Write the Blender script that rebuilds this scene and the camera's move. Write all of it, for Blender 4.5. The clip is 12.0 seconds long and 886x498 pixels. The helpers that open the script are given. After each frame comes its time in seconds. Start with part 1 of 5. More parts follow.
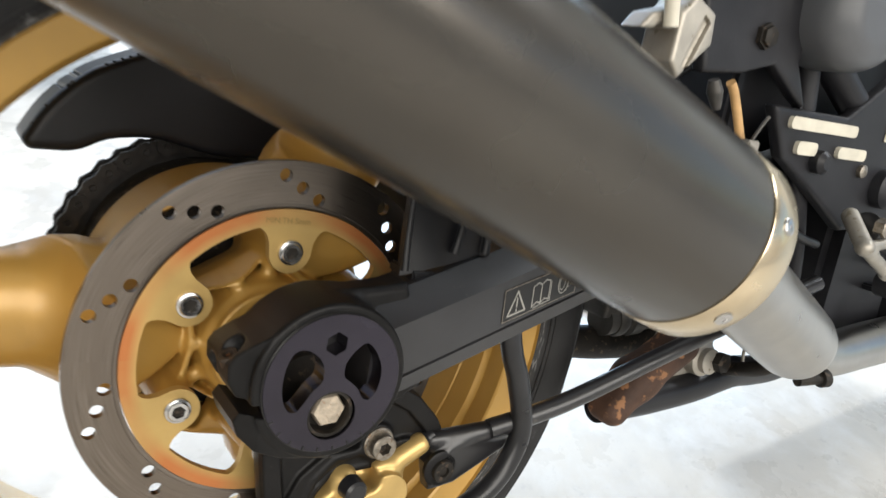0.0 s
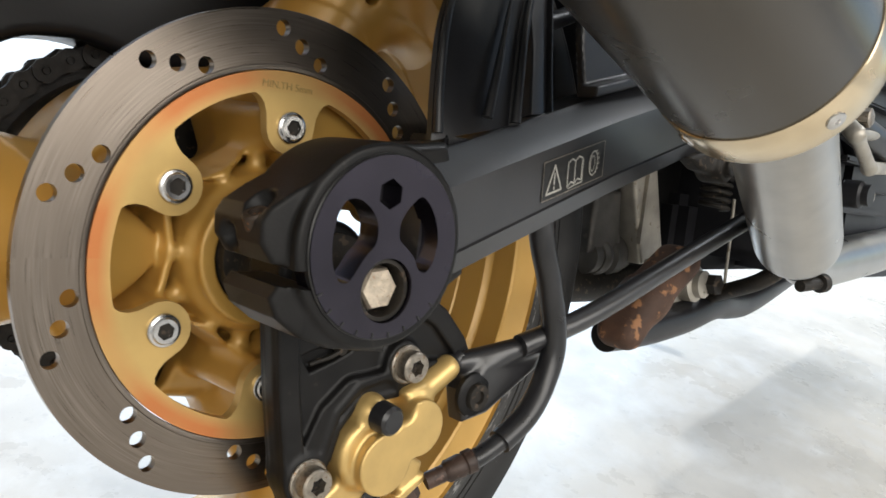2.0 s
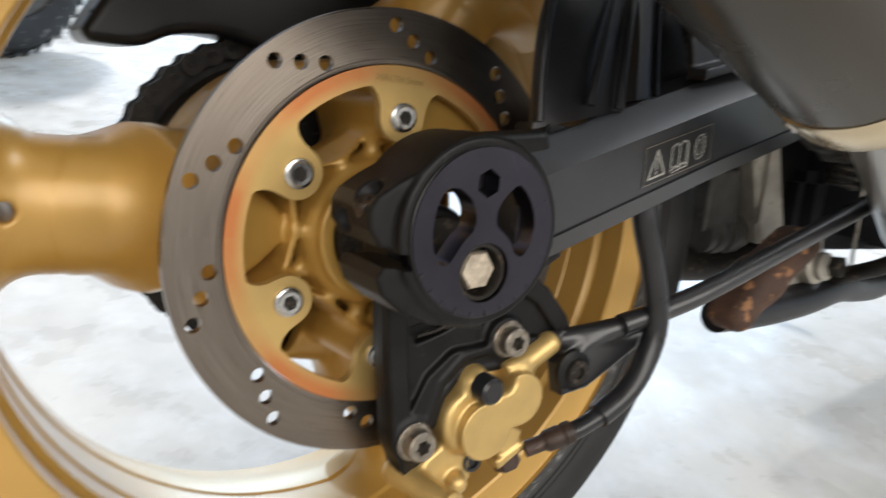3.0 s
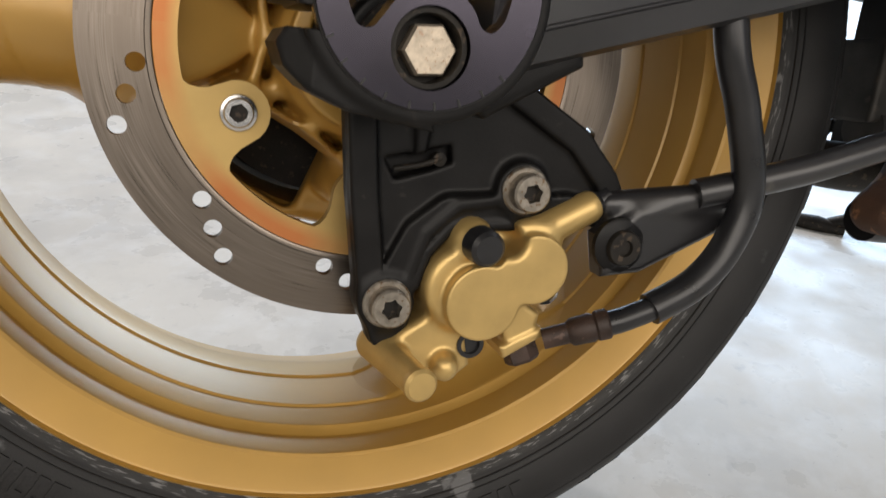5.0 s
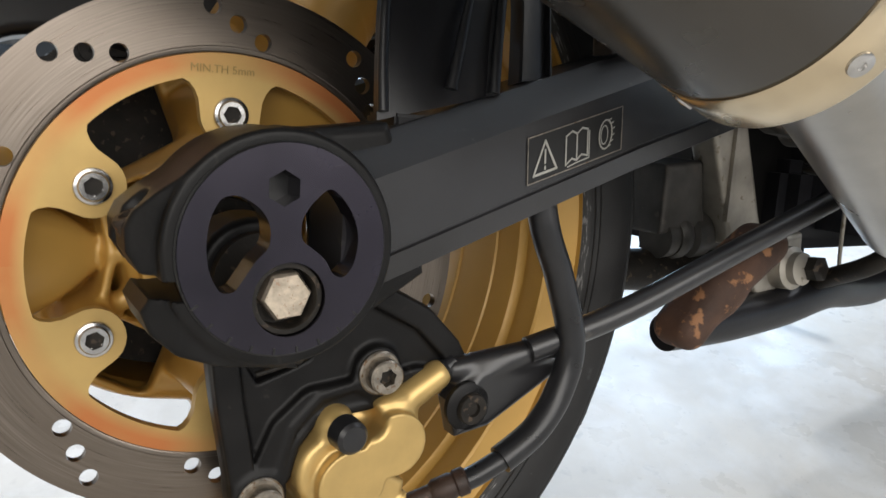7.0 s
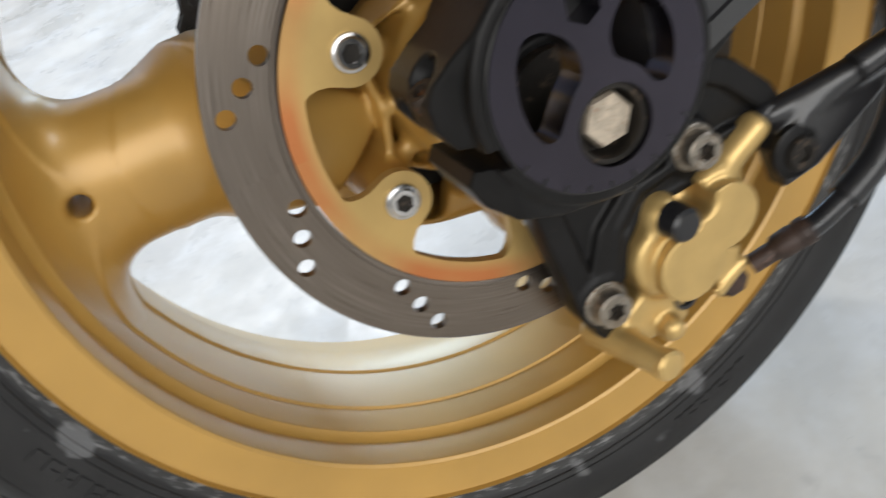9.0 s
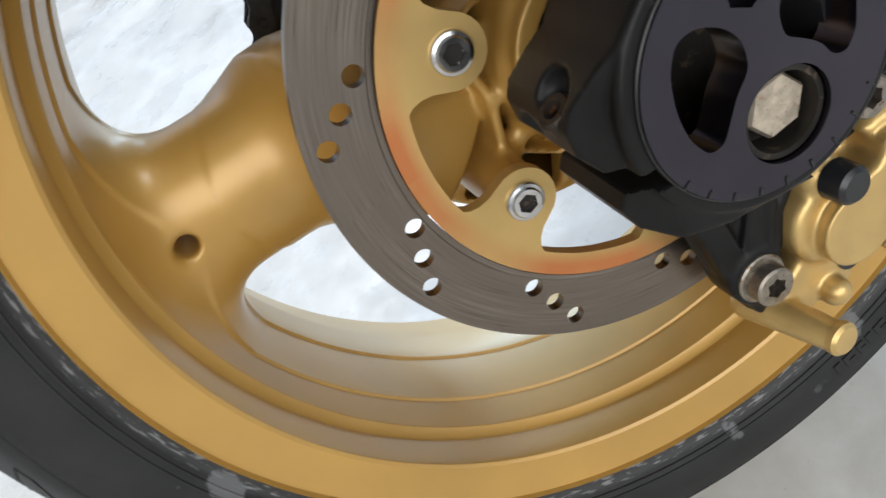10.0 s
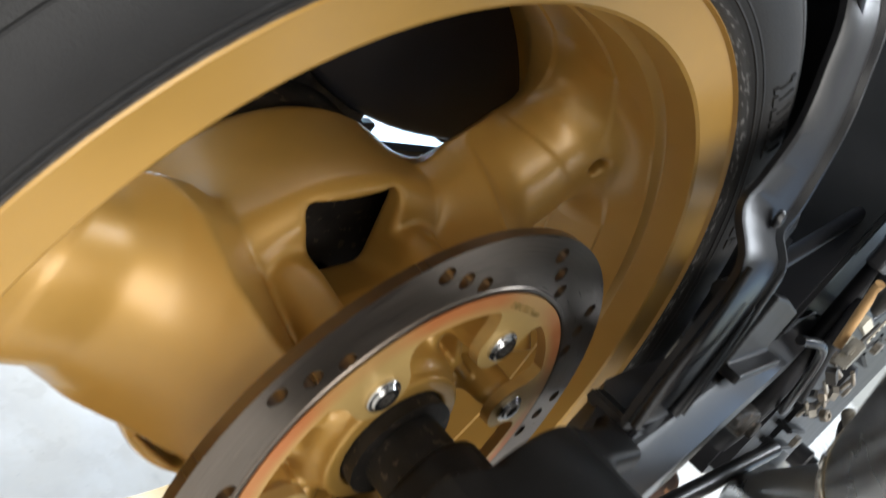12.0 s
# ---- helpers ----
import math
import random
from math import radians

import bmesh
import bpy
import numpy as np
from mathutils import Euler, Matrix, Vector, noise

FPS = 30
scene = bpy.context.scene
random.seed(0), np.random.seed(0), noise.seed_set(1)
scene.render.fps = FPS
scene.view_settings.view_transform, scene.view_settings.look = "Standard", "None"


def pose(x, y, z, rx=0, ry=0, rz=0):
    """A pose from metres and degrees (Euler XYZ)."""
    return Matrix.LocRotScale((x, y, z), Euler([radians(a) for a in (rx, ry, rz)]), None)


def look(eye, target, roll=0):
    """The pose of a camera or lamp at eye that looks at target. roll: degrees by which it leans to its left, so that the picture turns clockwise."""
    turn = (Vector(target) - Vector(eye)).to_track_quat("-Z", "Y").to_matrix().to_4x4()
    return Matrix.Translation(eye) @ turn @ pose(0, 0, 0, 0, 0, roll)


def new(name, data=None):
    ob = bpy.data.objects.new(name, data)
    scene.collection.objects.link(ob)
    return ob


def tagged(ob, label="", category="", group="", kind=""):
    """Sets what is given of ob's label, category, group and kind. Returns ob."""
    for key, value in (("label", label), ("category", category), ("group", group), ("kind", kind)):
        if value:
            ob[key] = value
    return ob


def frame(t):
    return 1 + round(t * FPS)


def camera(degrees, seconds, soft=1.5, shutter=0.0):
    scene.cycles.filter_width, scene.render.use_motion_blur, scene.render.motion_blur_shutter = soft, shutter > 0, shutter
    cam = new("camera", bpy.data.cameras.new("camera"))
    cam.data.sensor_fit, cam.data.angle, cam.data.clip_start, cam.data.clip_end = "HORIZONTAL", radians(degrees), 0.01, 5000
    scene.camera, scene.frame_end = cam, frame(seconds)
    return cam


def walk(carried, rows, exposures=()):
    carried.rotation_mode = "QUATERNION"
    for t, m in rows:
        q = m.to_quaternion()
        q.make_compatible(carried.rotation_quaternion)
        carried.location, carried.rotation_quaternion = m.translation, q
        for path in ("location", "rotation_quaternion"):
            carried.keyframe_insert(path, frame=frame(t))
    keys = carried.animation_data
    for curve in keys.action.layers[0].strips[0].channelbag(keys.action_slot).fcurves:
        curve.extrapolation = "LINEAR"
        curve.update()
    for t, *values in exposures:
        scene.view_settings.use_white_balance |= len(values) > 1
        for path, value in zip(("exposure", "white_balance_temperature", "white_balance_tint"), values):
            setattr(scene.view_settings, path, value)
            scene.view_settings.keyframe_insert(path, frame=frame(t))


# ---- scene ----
cam = camera(59.6, 12.0, shutter=0.4)
# eye, target and roll in the motorcycle's own frame: disc face in the plane y = 0, axle along y through the origin, x to the front
PATH = [
    (0, (-0.191, -0.44, 0.187), (0.925, 1.167, -0.227), 10.3),
    (0.5, (-0.173, -0.386, 0.081), (1.073, 1.167, -0.107), 9.0),
    (1, (-0.175, -0.373, 0.047), (1.142, 1.125, -0.104), 7.9),
    (1.5, (-0.184, -0.367, 0.043), (1.158, 1.106, -0.131), 7.2),
    (2, (-0.219, -0.344, 0.056), (1.176, 1.075, -0.147), 6.7),
    (2.5, (-0.229, -0.335, 0.064), (1.187, 1.06, -0.153), 7.5),
    (3, (-0.224, -0.371, 0.069), (0.913, 1.242, -0.257), 6.4),
    (3.5, (-0.158, -0.405, 0.071), (0.613, 1.388, -0.362), 7.3),
    (5.5, (-0.076, -0.344, -0.023), (0.576, 1.5, -0.439), 7.3),
    (6, (-0.073, -0.358, 0.003), (0.637, 1.473, -0.372), 7.3),
    (6.5, (-0.088, -0.361, 0.043), (0.891, 1.359, -0.244), 6.9),
    (8.5, (-0.126, -0.348, 0.093), (0.727, 1.325, -0.594), -4.5),
    (9, (-0.126, -0.302, 0.105), (0.312, 1.399, -0.851), -18.6),
    (9.5, (-0.109, -0.258, 0.113), (0.051, 1.442, -0.927), -30.1),
    (10, (-0.118, -0.254, 0.131), (0.024, 1.424, -0.947), -31.0),
    (10.5, (-0.178, -0.258, 0.136), (0.443, 1.367, -0.851), -10.0),
    (11, (-0.261, -0.255, 0.126), (0.997, 1.131, -0.578), 19.5),
    (11.5, (-0.321, -0.221, 0.145), (1.192, 0.984, -0.365), 33.2),
    (12, (-0.314, -0.134, 0.139), (1.38, 0.88, -0.174), 38.7),
]
# ---- world frame: the motorcycle leans on its side stand, away from the camera ----
UP = Vector((-0.10, -0.22, 1.0)).normalized()
BIKE = Matrix.Translation((0, 0, 0.326)) @ UP.rotation_difference(Vector((0, 0, 1))).to_matrix().to_4x4()
walk(cam, [(t, BIKE @ look(eye, target, roll)) for t, eye, target, roll in PATH], exposures=[(0.0, 0.36, 6600, 10), (2.5, 0.28, 6550, 10), (3.5, -0.05, 6600, 12), (5.5, -0.35, 6950, 13), (6.0, -0.3, 6950, 13), (6.5, 0.0, 6700, 12), (8.5, -0.05, 6300, 10), (9.5, 0.05, 6200, 10), (10.5, 0.05, 5950, 8), (11.0, 0.1, 5900, 8), (11.5, 0.35, 6150, 10), (12.0, 0.6, 6350, 10)])

# ---- light: sun and sky on the floor beyond the open far side, lamp for daylight at the far end, added near-side fill and top lamp ----
world = bpy.data.worlds.new("sky")
scene.world = world
world.use_nodes = True
wn = world.node_tree.nodes
sky = wn.new("ShaderNodeTexSky")
sky.sky_type, sky.sun_disc = "NISHITA", False
sky.sun_elevation, sky.sun_rotation = radians(48), radians(0)
world.node_tree.links.new(sky.outputs["Color"], wn["Background"].inputs["Color"])
wn["Background"].inputs["Strength"].default_value = 0.15
sun = new("sun", bpy.data.lights.new("sun", "SUN"))
sun.data.energy, sun.data.angle, sun.data.color = 2.4, radians(5.0), (0.95, 0.98, 1.0)
sun.matrix_world = look((0.0, 3.0, 3.33), (0, 0, 0))


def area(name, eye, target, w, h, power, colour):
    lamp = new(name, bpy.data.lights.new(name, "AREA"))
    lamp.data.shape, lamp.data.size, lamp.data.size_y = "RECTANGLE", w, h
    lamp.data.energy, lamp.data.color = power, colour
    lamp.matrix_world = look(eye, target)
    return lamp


area("daylight_open_end", (3.2, 3.55, 1.45), (1.0, 0.0, 0.1), 4.0, 2.5, 260, (0.50, 0.73, 1.0))
# warm fill added behind the camera to brighten the side facing it
area("near_side_fill", (-0.2, -3.0, 2.15), (0.1, 0, 0.5), 6.0, 1.9, 150, (1.0, 0.955, 0.875))
# unseen lamp added overhead for the highlight along the silencer's top
area("added_top_lamp", (3.4, -0.8, 3.45), (3.4, -0.8, 0), 1.15, 0.95, 60, (0.90, 0.95, 1.0))


# ---- materials ----
def material(name, colour, rough=0.5, metal=0.0, vary=0.25, scale=40.0, bump=0.1, fine=600.0, dark=None, spots=0.0, spot_colour=(0.5, 0.5, 0.5), coat=0.0, spec=0.5):
    """A surface with variation at two scales: broad tone and roughness, and a fine grain with relief."""
    m = bpy.data.materials.new(name)
    m.use_nodes = True
    n, l = m.node_tree.nodes, m.node_tree.links
    b = n["Principled BSDF"]
    tc = n.new("ShaderNodeTexCoord")
    big = n.new("ShaderNodeTexNoise")
    big.inputs["Scale"].default_value, big.inputs["Detail"].default_value = scale, 5
    small = n.new("ShaderNodeTexNoise")
    small.inputs["Scale"].default_value, small.inputs["Detail"].default_value = fine, 2
    for t in (big, small):
        l.new(tc.outputs["Object"], t.inputs["Vector"])
    mix = n.new("ShaderNodeMix")
    mix.data_type = "RGBA"
    low = dark or tuple(c * (1 - vary) for c in colour)
    high = tuple(min(1, c * (1 + vary * 0.5)) for c in colour)
    mix.inputs["A"].default_value, mix.inputs["B"].default_value = (*low, 1), (*high, 1)
    ramp = n.new("ShaderNodeMapRange")
    ramp.inputs["From Min"].default_value, ramp.inputs["From Max"].default_value = 0.32, 0.68
    l.new(big.outputs["Fac"], ramp.inputs["Value"])
    l.new(ramp.outputs["Result"], mix.inputs["Factor"])
    out = mix.outputs["Result"]
    if spots:
        sp = n.new("ShaderNodeTexNoise")
        sp.inputs["Scale"].default_value, sp.inputs["Detail"].default_value = scale * 2.7, 7
        l.new(tc.outputs["Object"], sp.inputs["Vector"])
        sr = n.new("ShaderNodeMapRange")
        sr.inputs["From Min"].default_value, sr.inputs["From Max"].default_value = 0.72 - spots, 0.76 - spots * 0.9
        l.new(sp.outputs["Fac"], sr.inputs["Value"])
        m2 = n.new("ShaderNodeMix")
        m2.data_type = "RGBA"
        l.new(sr.outputs["Result"], m2.inputs["Factor"])
        l.new(out, m2.inputs["A"])
        m2.inputs["B"].default_value = (*spot_colour, 1)
        out = m2.outputs["Result"]
    l.new(out, b.inputs["Base Color"])
    rr = n.new("ShaderNodeMapRange")
    rr.inputs["To Min"].default_value, rr.inputs["To Max"].default_value = max(0.03, rough - 0.09), min(1, rough + 0.1)
    l.new(big.outputs["Fac"], rr.inputs["Value"])
    l.new(rr.outputs["Result"], b.inputs["Roughness"])
    b.inputs["Metallic"].default_value = metal
    b.inputs["Coat Weight"].default_value, b.inputs["Coat Roughness"].default_value = coat, 0.26
    b.inputs["Specular IOR Level"].default_value = spec
    if bump:
        bp = n.new("ShaderNodeBump")
        bp.inputs["Strength"].default_value, bp.inputs["Distance"].default_value = bump, 0.0004
        l.new(small.outputs["Fac"], bp.inputs["Height"])
        l.new(bp.outputs["Normal"], b.inputs["Normal"])
    return m


def polar(m, rings, turns):
    """Nodes for noise drawn out round the axle: (distance from the axle, noise)."""
    n, l = m.node_tree.nodes, m.node_tree.links
    tc, sep = n.new("ShaderNodeTexCoord"), n.new("ShaderNodeSeparateXYZ")
    l.new(tc.outputs["Object"], sep.inputs["Vector"])
    flat = n.new("ShaderNodeCombineXYZ")
    l.new(sep.outputs["X"], flat.inputs["X"]), l.new(sep.outputs["Z"], flat.inputs["Z"])
    length = n.new("ShaderNodeVectorMath")
    length.operation = "LENGTH"
    l.new(flat.outputs["Vector"], length.inputs[0])
    turn = n.new("ShaderNodeMath")
    turn.operation = "ARCTAN2"
    l.new(sep.outputs["Z"], turn.inputs[0]), l.new(sep.outputs["X"], turn.inputs[1])
    at = n.new("ShaderNodeCombineXYZ")
    for value, k, slot in ((length.outputs["Value"], rings, "X"), (turn.outputs["Value"], turns, "Y")):
        mul = n.new("ShaderNodeMath")
        mul.operation = "MULTIPLY"
        mul.inputs[1].default_value = k
        l.new(value, mul.inputs[0]), l.new(mul.outputs["Value"], at.inputs[slot])
    noise_node = n.new("ShaderNodeTexNoise")
    noise_node.inputs["Scale"].default_value, noise_node.inputs["Detail"].default_value = 1.0, 4
    l.new(at.outputs["Vector"], noise_node.inputs["Vector"])
    return length.outputs["Value"], noise_node.outputs["Fac"]


def ramp_between(m, value, a, b, lo=0.0, hi=1.0):
    r = m.node_tree.nodes.new("ShaderNodeMapRange")
    for key, v in (("From Min", a), ("From Max", b), ("To Min", lo), ("To Max", hi)):
        r.inputs[key].default_value = v
    m.node_tree.links.new(value, r.inputs["Value"])
    return r.outputs["Result"]


def mixed(m, factor, a, b):
    x = m.node_tree.nodes.new("ShaderNodeMix")
    x.data_type = "RGBA"
    m.node_tree.links.new(factor, x.inputs["Factor"])
    for key, v in (("A", a), ("B", b)):
        if isinstance(v, tuple):
            x.inputs[key].default_value = (*v, 1)
        else:
            m.node_tree.links.new(v, x.inputs[key])
    return x.outputs["Result"]


def times(m, a, b):
    x = m.node_tree.nodes.new("ShaderNodeMath")
    x.operation = "MULTIPLY"
    m.node_tree.links.new(a, x.inputs[0]), m.node_tree.links.new(b, x.inputs[1])
    return x.outputs["Value"]


def disc_steel():
    m = bpy.data.materials.new("worn_disc_steel")
    m.use_nodes = True
    n, l = m.node_tree.nodes, m.node_tree.links
    b = n["Principled BSDF"]
    rho, streak = polar(m, 1500, 3.0)
    _, broad = polar(m, 90, 1.2)
    col = mixed(m, ramp_between(m, streak, 0.3, 0.7), (0.165, 0.138, 0.114), (0.285, 0.244, 0.208))
    col = mixed(m, ramp_between(m, broad, 0.35, 0.7), col, (0.200, 0.167, 0.139))
    l.new(col, b.inputs["Base Color"])
    b.inputs["Metallic"].default_value = 1.0
    l.new(ramp_between(m, streak, 0.2, 0.8, 0.24, 0.40), b.inputs["Roughness"])
    bp = n.new("ShaderNodeBump")
    bp.inputs["Strength"].default_value, bp.inputs["Distance"].default_value = 0.10, 0.0003
    l.new(streak, bp.inputs["Height"]), l.new(bp.outputs["Normal"], b.inputs["Normal"])
    return m


def carrier_gold():
    m = material("gold_disc_carrier", (0.55, 0.37, 0.135), 0.40, 0.55, vary=0.12, scale=30, bump=0.05)
    n, l = m.node_tree.nodes, m.node_tree.links
    b = n["Principled BSDF"]
    base = b.inputs["Base Color"].links[0].from_socket
    rho, streak = polar(m, 60, 2.2)
    band = ramp_between(m, rho, 0.0845, 0.0915)
    tc, sep = n.new("ShaderNodeTexCoord"), n.new("ShaderNodeSeparateXYZ")
    l.new(tc.outputs["Object"], sep.inputs["Vector"])
    turn, six, wave = (n.new("ShaderNodeMath") for _ in range(3))
    turn.operation, six.operation, wave.operation = "ARCTAN2", "MULTIPLY", "COSINE"
    l.new(sep.outputs["Z"], turn.inputs[0]), l.new(sep.outputs["X"], turn.inputs[1])
    l.new(turn.outputs["Value"], six.inputs[0]), l.new(six.outputs["Value"], wave.inputs[0])
    six.inputs[1].default_value = 6.0
    windows = ramp_between(m, wave.outputs["Value"], -0.95, 0.3, 0.30, 1.0)
    patch = ramp_between(m, streak, 0.25, 0.60, 0.60, 1.0)
    l.new(mixed(m, times(m, times(m, band, windows), patch), base, (0.52, 0.185, 0.060)), b.inputs["Base Color"])
    return m


def tyre_rubber():
    m = material("tyre_rubber", (0.016, 0.0155, 0.0158), 0.56, 0.0, vary=0.35, scale=30, bump=0.35, fine=900, spec=0.35)
    n, l = m.node_tree.nodes, m.node_tree.links
    b = n["Principled BSDF"]
    base = b.inputs["Base Color"].links[0].from_socket
    rho, streak = polar(m, 1100, 24)
    rough_noise = n.new("ShaderNodeTexNoise")
    rough_noise.inputs["Scale"].default_value, rough_noise.inputs["Detail"].default_value = 42, 8
    tc = n.new("ShaderNodeTexCoord")
    l.new(tc.outputs["Object"], rough_noise.inputs["Vector"])
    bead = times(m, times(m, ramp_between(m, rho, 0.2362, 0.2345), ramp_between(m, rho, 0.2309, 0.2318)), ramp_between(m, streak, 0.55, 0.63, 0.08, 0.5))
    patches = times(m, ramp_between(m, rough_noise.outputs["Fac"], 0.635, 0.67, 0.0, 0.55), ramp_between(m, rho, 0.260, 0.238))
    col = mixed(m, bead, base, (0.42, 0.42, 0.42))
    l.new(mixed(m, patches, col, (0.20, 0.20, 0.205)), b.inputs["Base Color"])
    return m


GOLD = material("gold_satin_wheel_paint", (0.485, 0.278, 0.060), 0.46, 0.35, vary=0.10, scale=16, bump=0.05, fine=1400, coat=0.65)
GOLD_CALIPER = material("gold_caliper_paint", (0.60, 0.41, 0.155), 0.38, 0.6, vary=0.12, scale=60, bump=0.14, fine=1500, coat=0.15)
DISC = disc_steel()
CARRIER = carrier_gold()
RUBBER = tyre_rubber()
BLACK_PAINT = material("black_satin_swingarm_paint", (0.021, 0.0205, 0.0225), 0.36, 0.1, vary=0.5, scale=13, bump=0.08, spots=0.04, spot_colour=(0.055, 0.052, 0.048), spec=0.45, coat=0.5)
BLACK_CAST = material("black_cast_paint", (0.009, 0.0085, 0.0085), 0.40, 0.0, vary=0.4, scale=45, bump=0.16, spots=0.05, spot_colour=(0.022, 0.020, 0.018), spec=0.20)
BLACK_GREASE = material("dusty_black_metal", (0.02, 0.017, 0.014), 0.55, 0.1, vary=0.5, scale=70, bump=0.4, spots=0.12, spot_colour=(0.07, 0.05, 0.035), spec=0.3)
PLATE = material("dark_anodised_plate", (0.036, 0.031, 0.046), 0.24, 0.9, vary=0.2, scale=26, bump=0.05, coat=0.5)
PLASTIC = material("black_gloss_plastic", (0.012, 0.012, 0.014), 0.34, 0.0, vary=0.35, scale=18, bump=0.14, fine=420, spec=0.36)
GREY_PLASTIC = material("satin_grey_plastic", (0.085, 0.088, 0.095), 0.42, 0.0, vary=0.12, scale=14, bump=0.10, fine=500)
HOSE = material("black_hose_rubber", (0.016, 0.016, 0.018), 0.30, 0.0, vary=0.3, scale=60, bump=0.1)
SILENCER = material("dark_satin_silencer_metal", (0.092, 0.084, 0.074), 0.25, 0.7, vary=0.14, scale=9, bump=0.06, fine=1800)
POLISHED = material("polished_aluminium", (0.80, 0.66, 0.46), 0.24, 1.0, vary=0.1, scale=40, bump=0.04)
STEEL_PIPE = material("brushed_stainless_pipe", (0.46, 0.44, 0.41), 0.30, 1.0, vary=0.14, scale=30, bump=0.08)
CHROME = material("chrome_bolt", (0.62, 0.61, 0.60), 0.22, 1.0, vary=0.2, scale=200, bump=0.04)
ZINC = material("worn_zinc_bolt", (0.33, 0.295, 0.25), 0.42, 0.9, vary=0.35, scale=220, bump=0.3, spots=0.12, spot_colour=(0.20, 0.13, 0.08))
AXLE = material("raw_axle_bolt", (0.62, 0.53, 0.42), 0.5, 0.75, vary=0.3, scale=260, bump=0.4, spots=0.1, spot_colour=(0.40, 0.28, 0.2))
RUST = material("rusty_steel", (0.075, 0.038, 0.024), 0.75, 0.1, vary=0.65, scale=32, bump=0.8, fine=420, spots=0.16, spot_colour=(0.27, 0.13, 0.06))
CRIMP = material("grimy_brown_sleeve", (0.050, 0.028, 0.020), 0.55, 0.2, vary=0.5, scale=90, bump=0.4, spots=0.1, spot_colour=(0.10, 0.06, 0.045))
CHAIN_BLACK = material("oily_chain_steel", (0.022, 0.02, 0.019), 0.38, 0.4, vary=0.5, scale=150, bump=0.3)
ALU = material("raw_cast_aluminium", (0.42, 0.39, 0.34), 0.48, 0.7, vary=0.25, scale=45, bump=0.25, spots=0.08, spot_colour=(0.25, 0.22, 0.17))
GREY_CAST = material("grimy_grey_casting", (0.085, 0.080, 0.074), 0.5, 0.5, vary=0.4, scale=40, bump=0.3, spots=0.1, spot_colour=(0.09, 0.08, 0.07))
ENGINE = material("dark_engine_paint", (0.018, 0.018, 0.021), 0.42, 0.1, vary=0.4, scale=25, bump=0.2, spec=0.35)
STICKER = material("black_sticker_film", (0.012, 0.012, 0.012), 0.34, 0.0, vary=0.2, scale=80, bump=0.03)
STICKER_PRINT = material("pale_sticker_print", (0.42, 0.41, 0.37), 0.5, 0.0, vary=0.15, scale=200, bump=0.0)
# carrier gold darkened to paint the shade of the raised lettering
MARK_SHADE = material("lettering_shade_gold", (0.36, 0.25, 0.09), 0.55, 0.4, vary=0.2, scale=300, bump=0.1)
WIRE = material("tan_wire_sleeve", (0.55, 0.33, 0.14), 0.5, 0.0, vary=0.2, scale=100, bump=0.1)
CREAM = material("cream_plastic_plate", (0.62, 0.58, 0.48), 0.45, 0.0, vary=0.12, scale=60, bump=0.05)
WALL = material("beige_rendered_wall", (0.42, 0.39, 0.34), 0.85, 0.0, vary=0.12, scale=1.4, bump=0.4, fine=120)
# kept dull to stand in for the shade of the bike's unbuilt tail
CEILING = material("grey_ceiling_boards", (0.34, 0.33, 0.31), 0.9, 0.0, vary=0.06, scale=1.2, bump=0.2, fine=120)


def floor_concrete():
    m = material("pale_sealed_concrete", (0.58, 0.545, 0.49), 0.36, 0.0, vary=0.16, scale=3.0, bump=0.10, fine=220, spec=0.32)
    n, l = m.node_tree.nodes, m.node_tree.links
    b = n["Principled BSDF"]
    out = b.inputs["Base Color"].links[0].from_socket
    tc = n.new("ShaderNodeTexCoord")
    for scale, detail, lo, hi, colour in ((5, 10, 0.46, 0.70, (0.42, 0.40, 0.37)), (13, 10, 0.48, 0.75, (0.67, 0.66, 0.64)), (40, 8, 0.60, 0.78, (0.38, 0.36, 0.335)), (260, 2, 0.70, 0.76, (0.30, 0.28, 0.26))):
        t = n.new("ShaderNodeTexNoise")
        t.inputs["Scale"].default_value, t.inputs["Detail"].default_value, t.inputs["Distortion"].default_value = scale, detail, 0.25
        t.inputs["Roughness"].default_value = 0.62
        l.new(tc.outputs["Object"], t.inputs["Vector"])
        out = mixed(m, ramp_between(m, t.outputs["Fac"], lo, hi, 0.0, 0.75), out, colour)
    l.new(out, b.inputs["Base Color"])
    glaze = n.new("ShaderNodeTexNoise")
    glaze.inputs["Scale"].default_value, glaze.inputs["Detail"].default_value, glaze.inputs["Roughness"].default_value = 9.0, 8, 0.6
    l.new(tc.outputs["Object"], glaze.inputs["Vector"])
    l.new(ramp_between(m, glaze.outputs["Fac"], 0.38, 0.62, 0.20, 0.52), b.inputs["Roughness"])
    return m


CONCRETE = floor_concrete()


# ---- building helpers ----
def finish(name, me, mat, parent=None, label="", angle=38):
    me.materials.append(mat)
    me.shade_smooth()
    me.set_sharp_from_angle(angle=radians(angle))
    ob = new(name, me)
    if parent is not None:
        ob.parent = parent
    if label:
        tagged(ob, label)
    return ob


def part(name, bm, mat, parent, label="", angle=38):
    me = bpy.data.meshes.new(name)
    bmesh.ops.recalc_face_normals(bm, faces=bm.faces)
    bm.to_mesh(me)
    bm.free()
    return finish(name, me, mat, parent, label, angle)


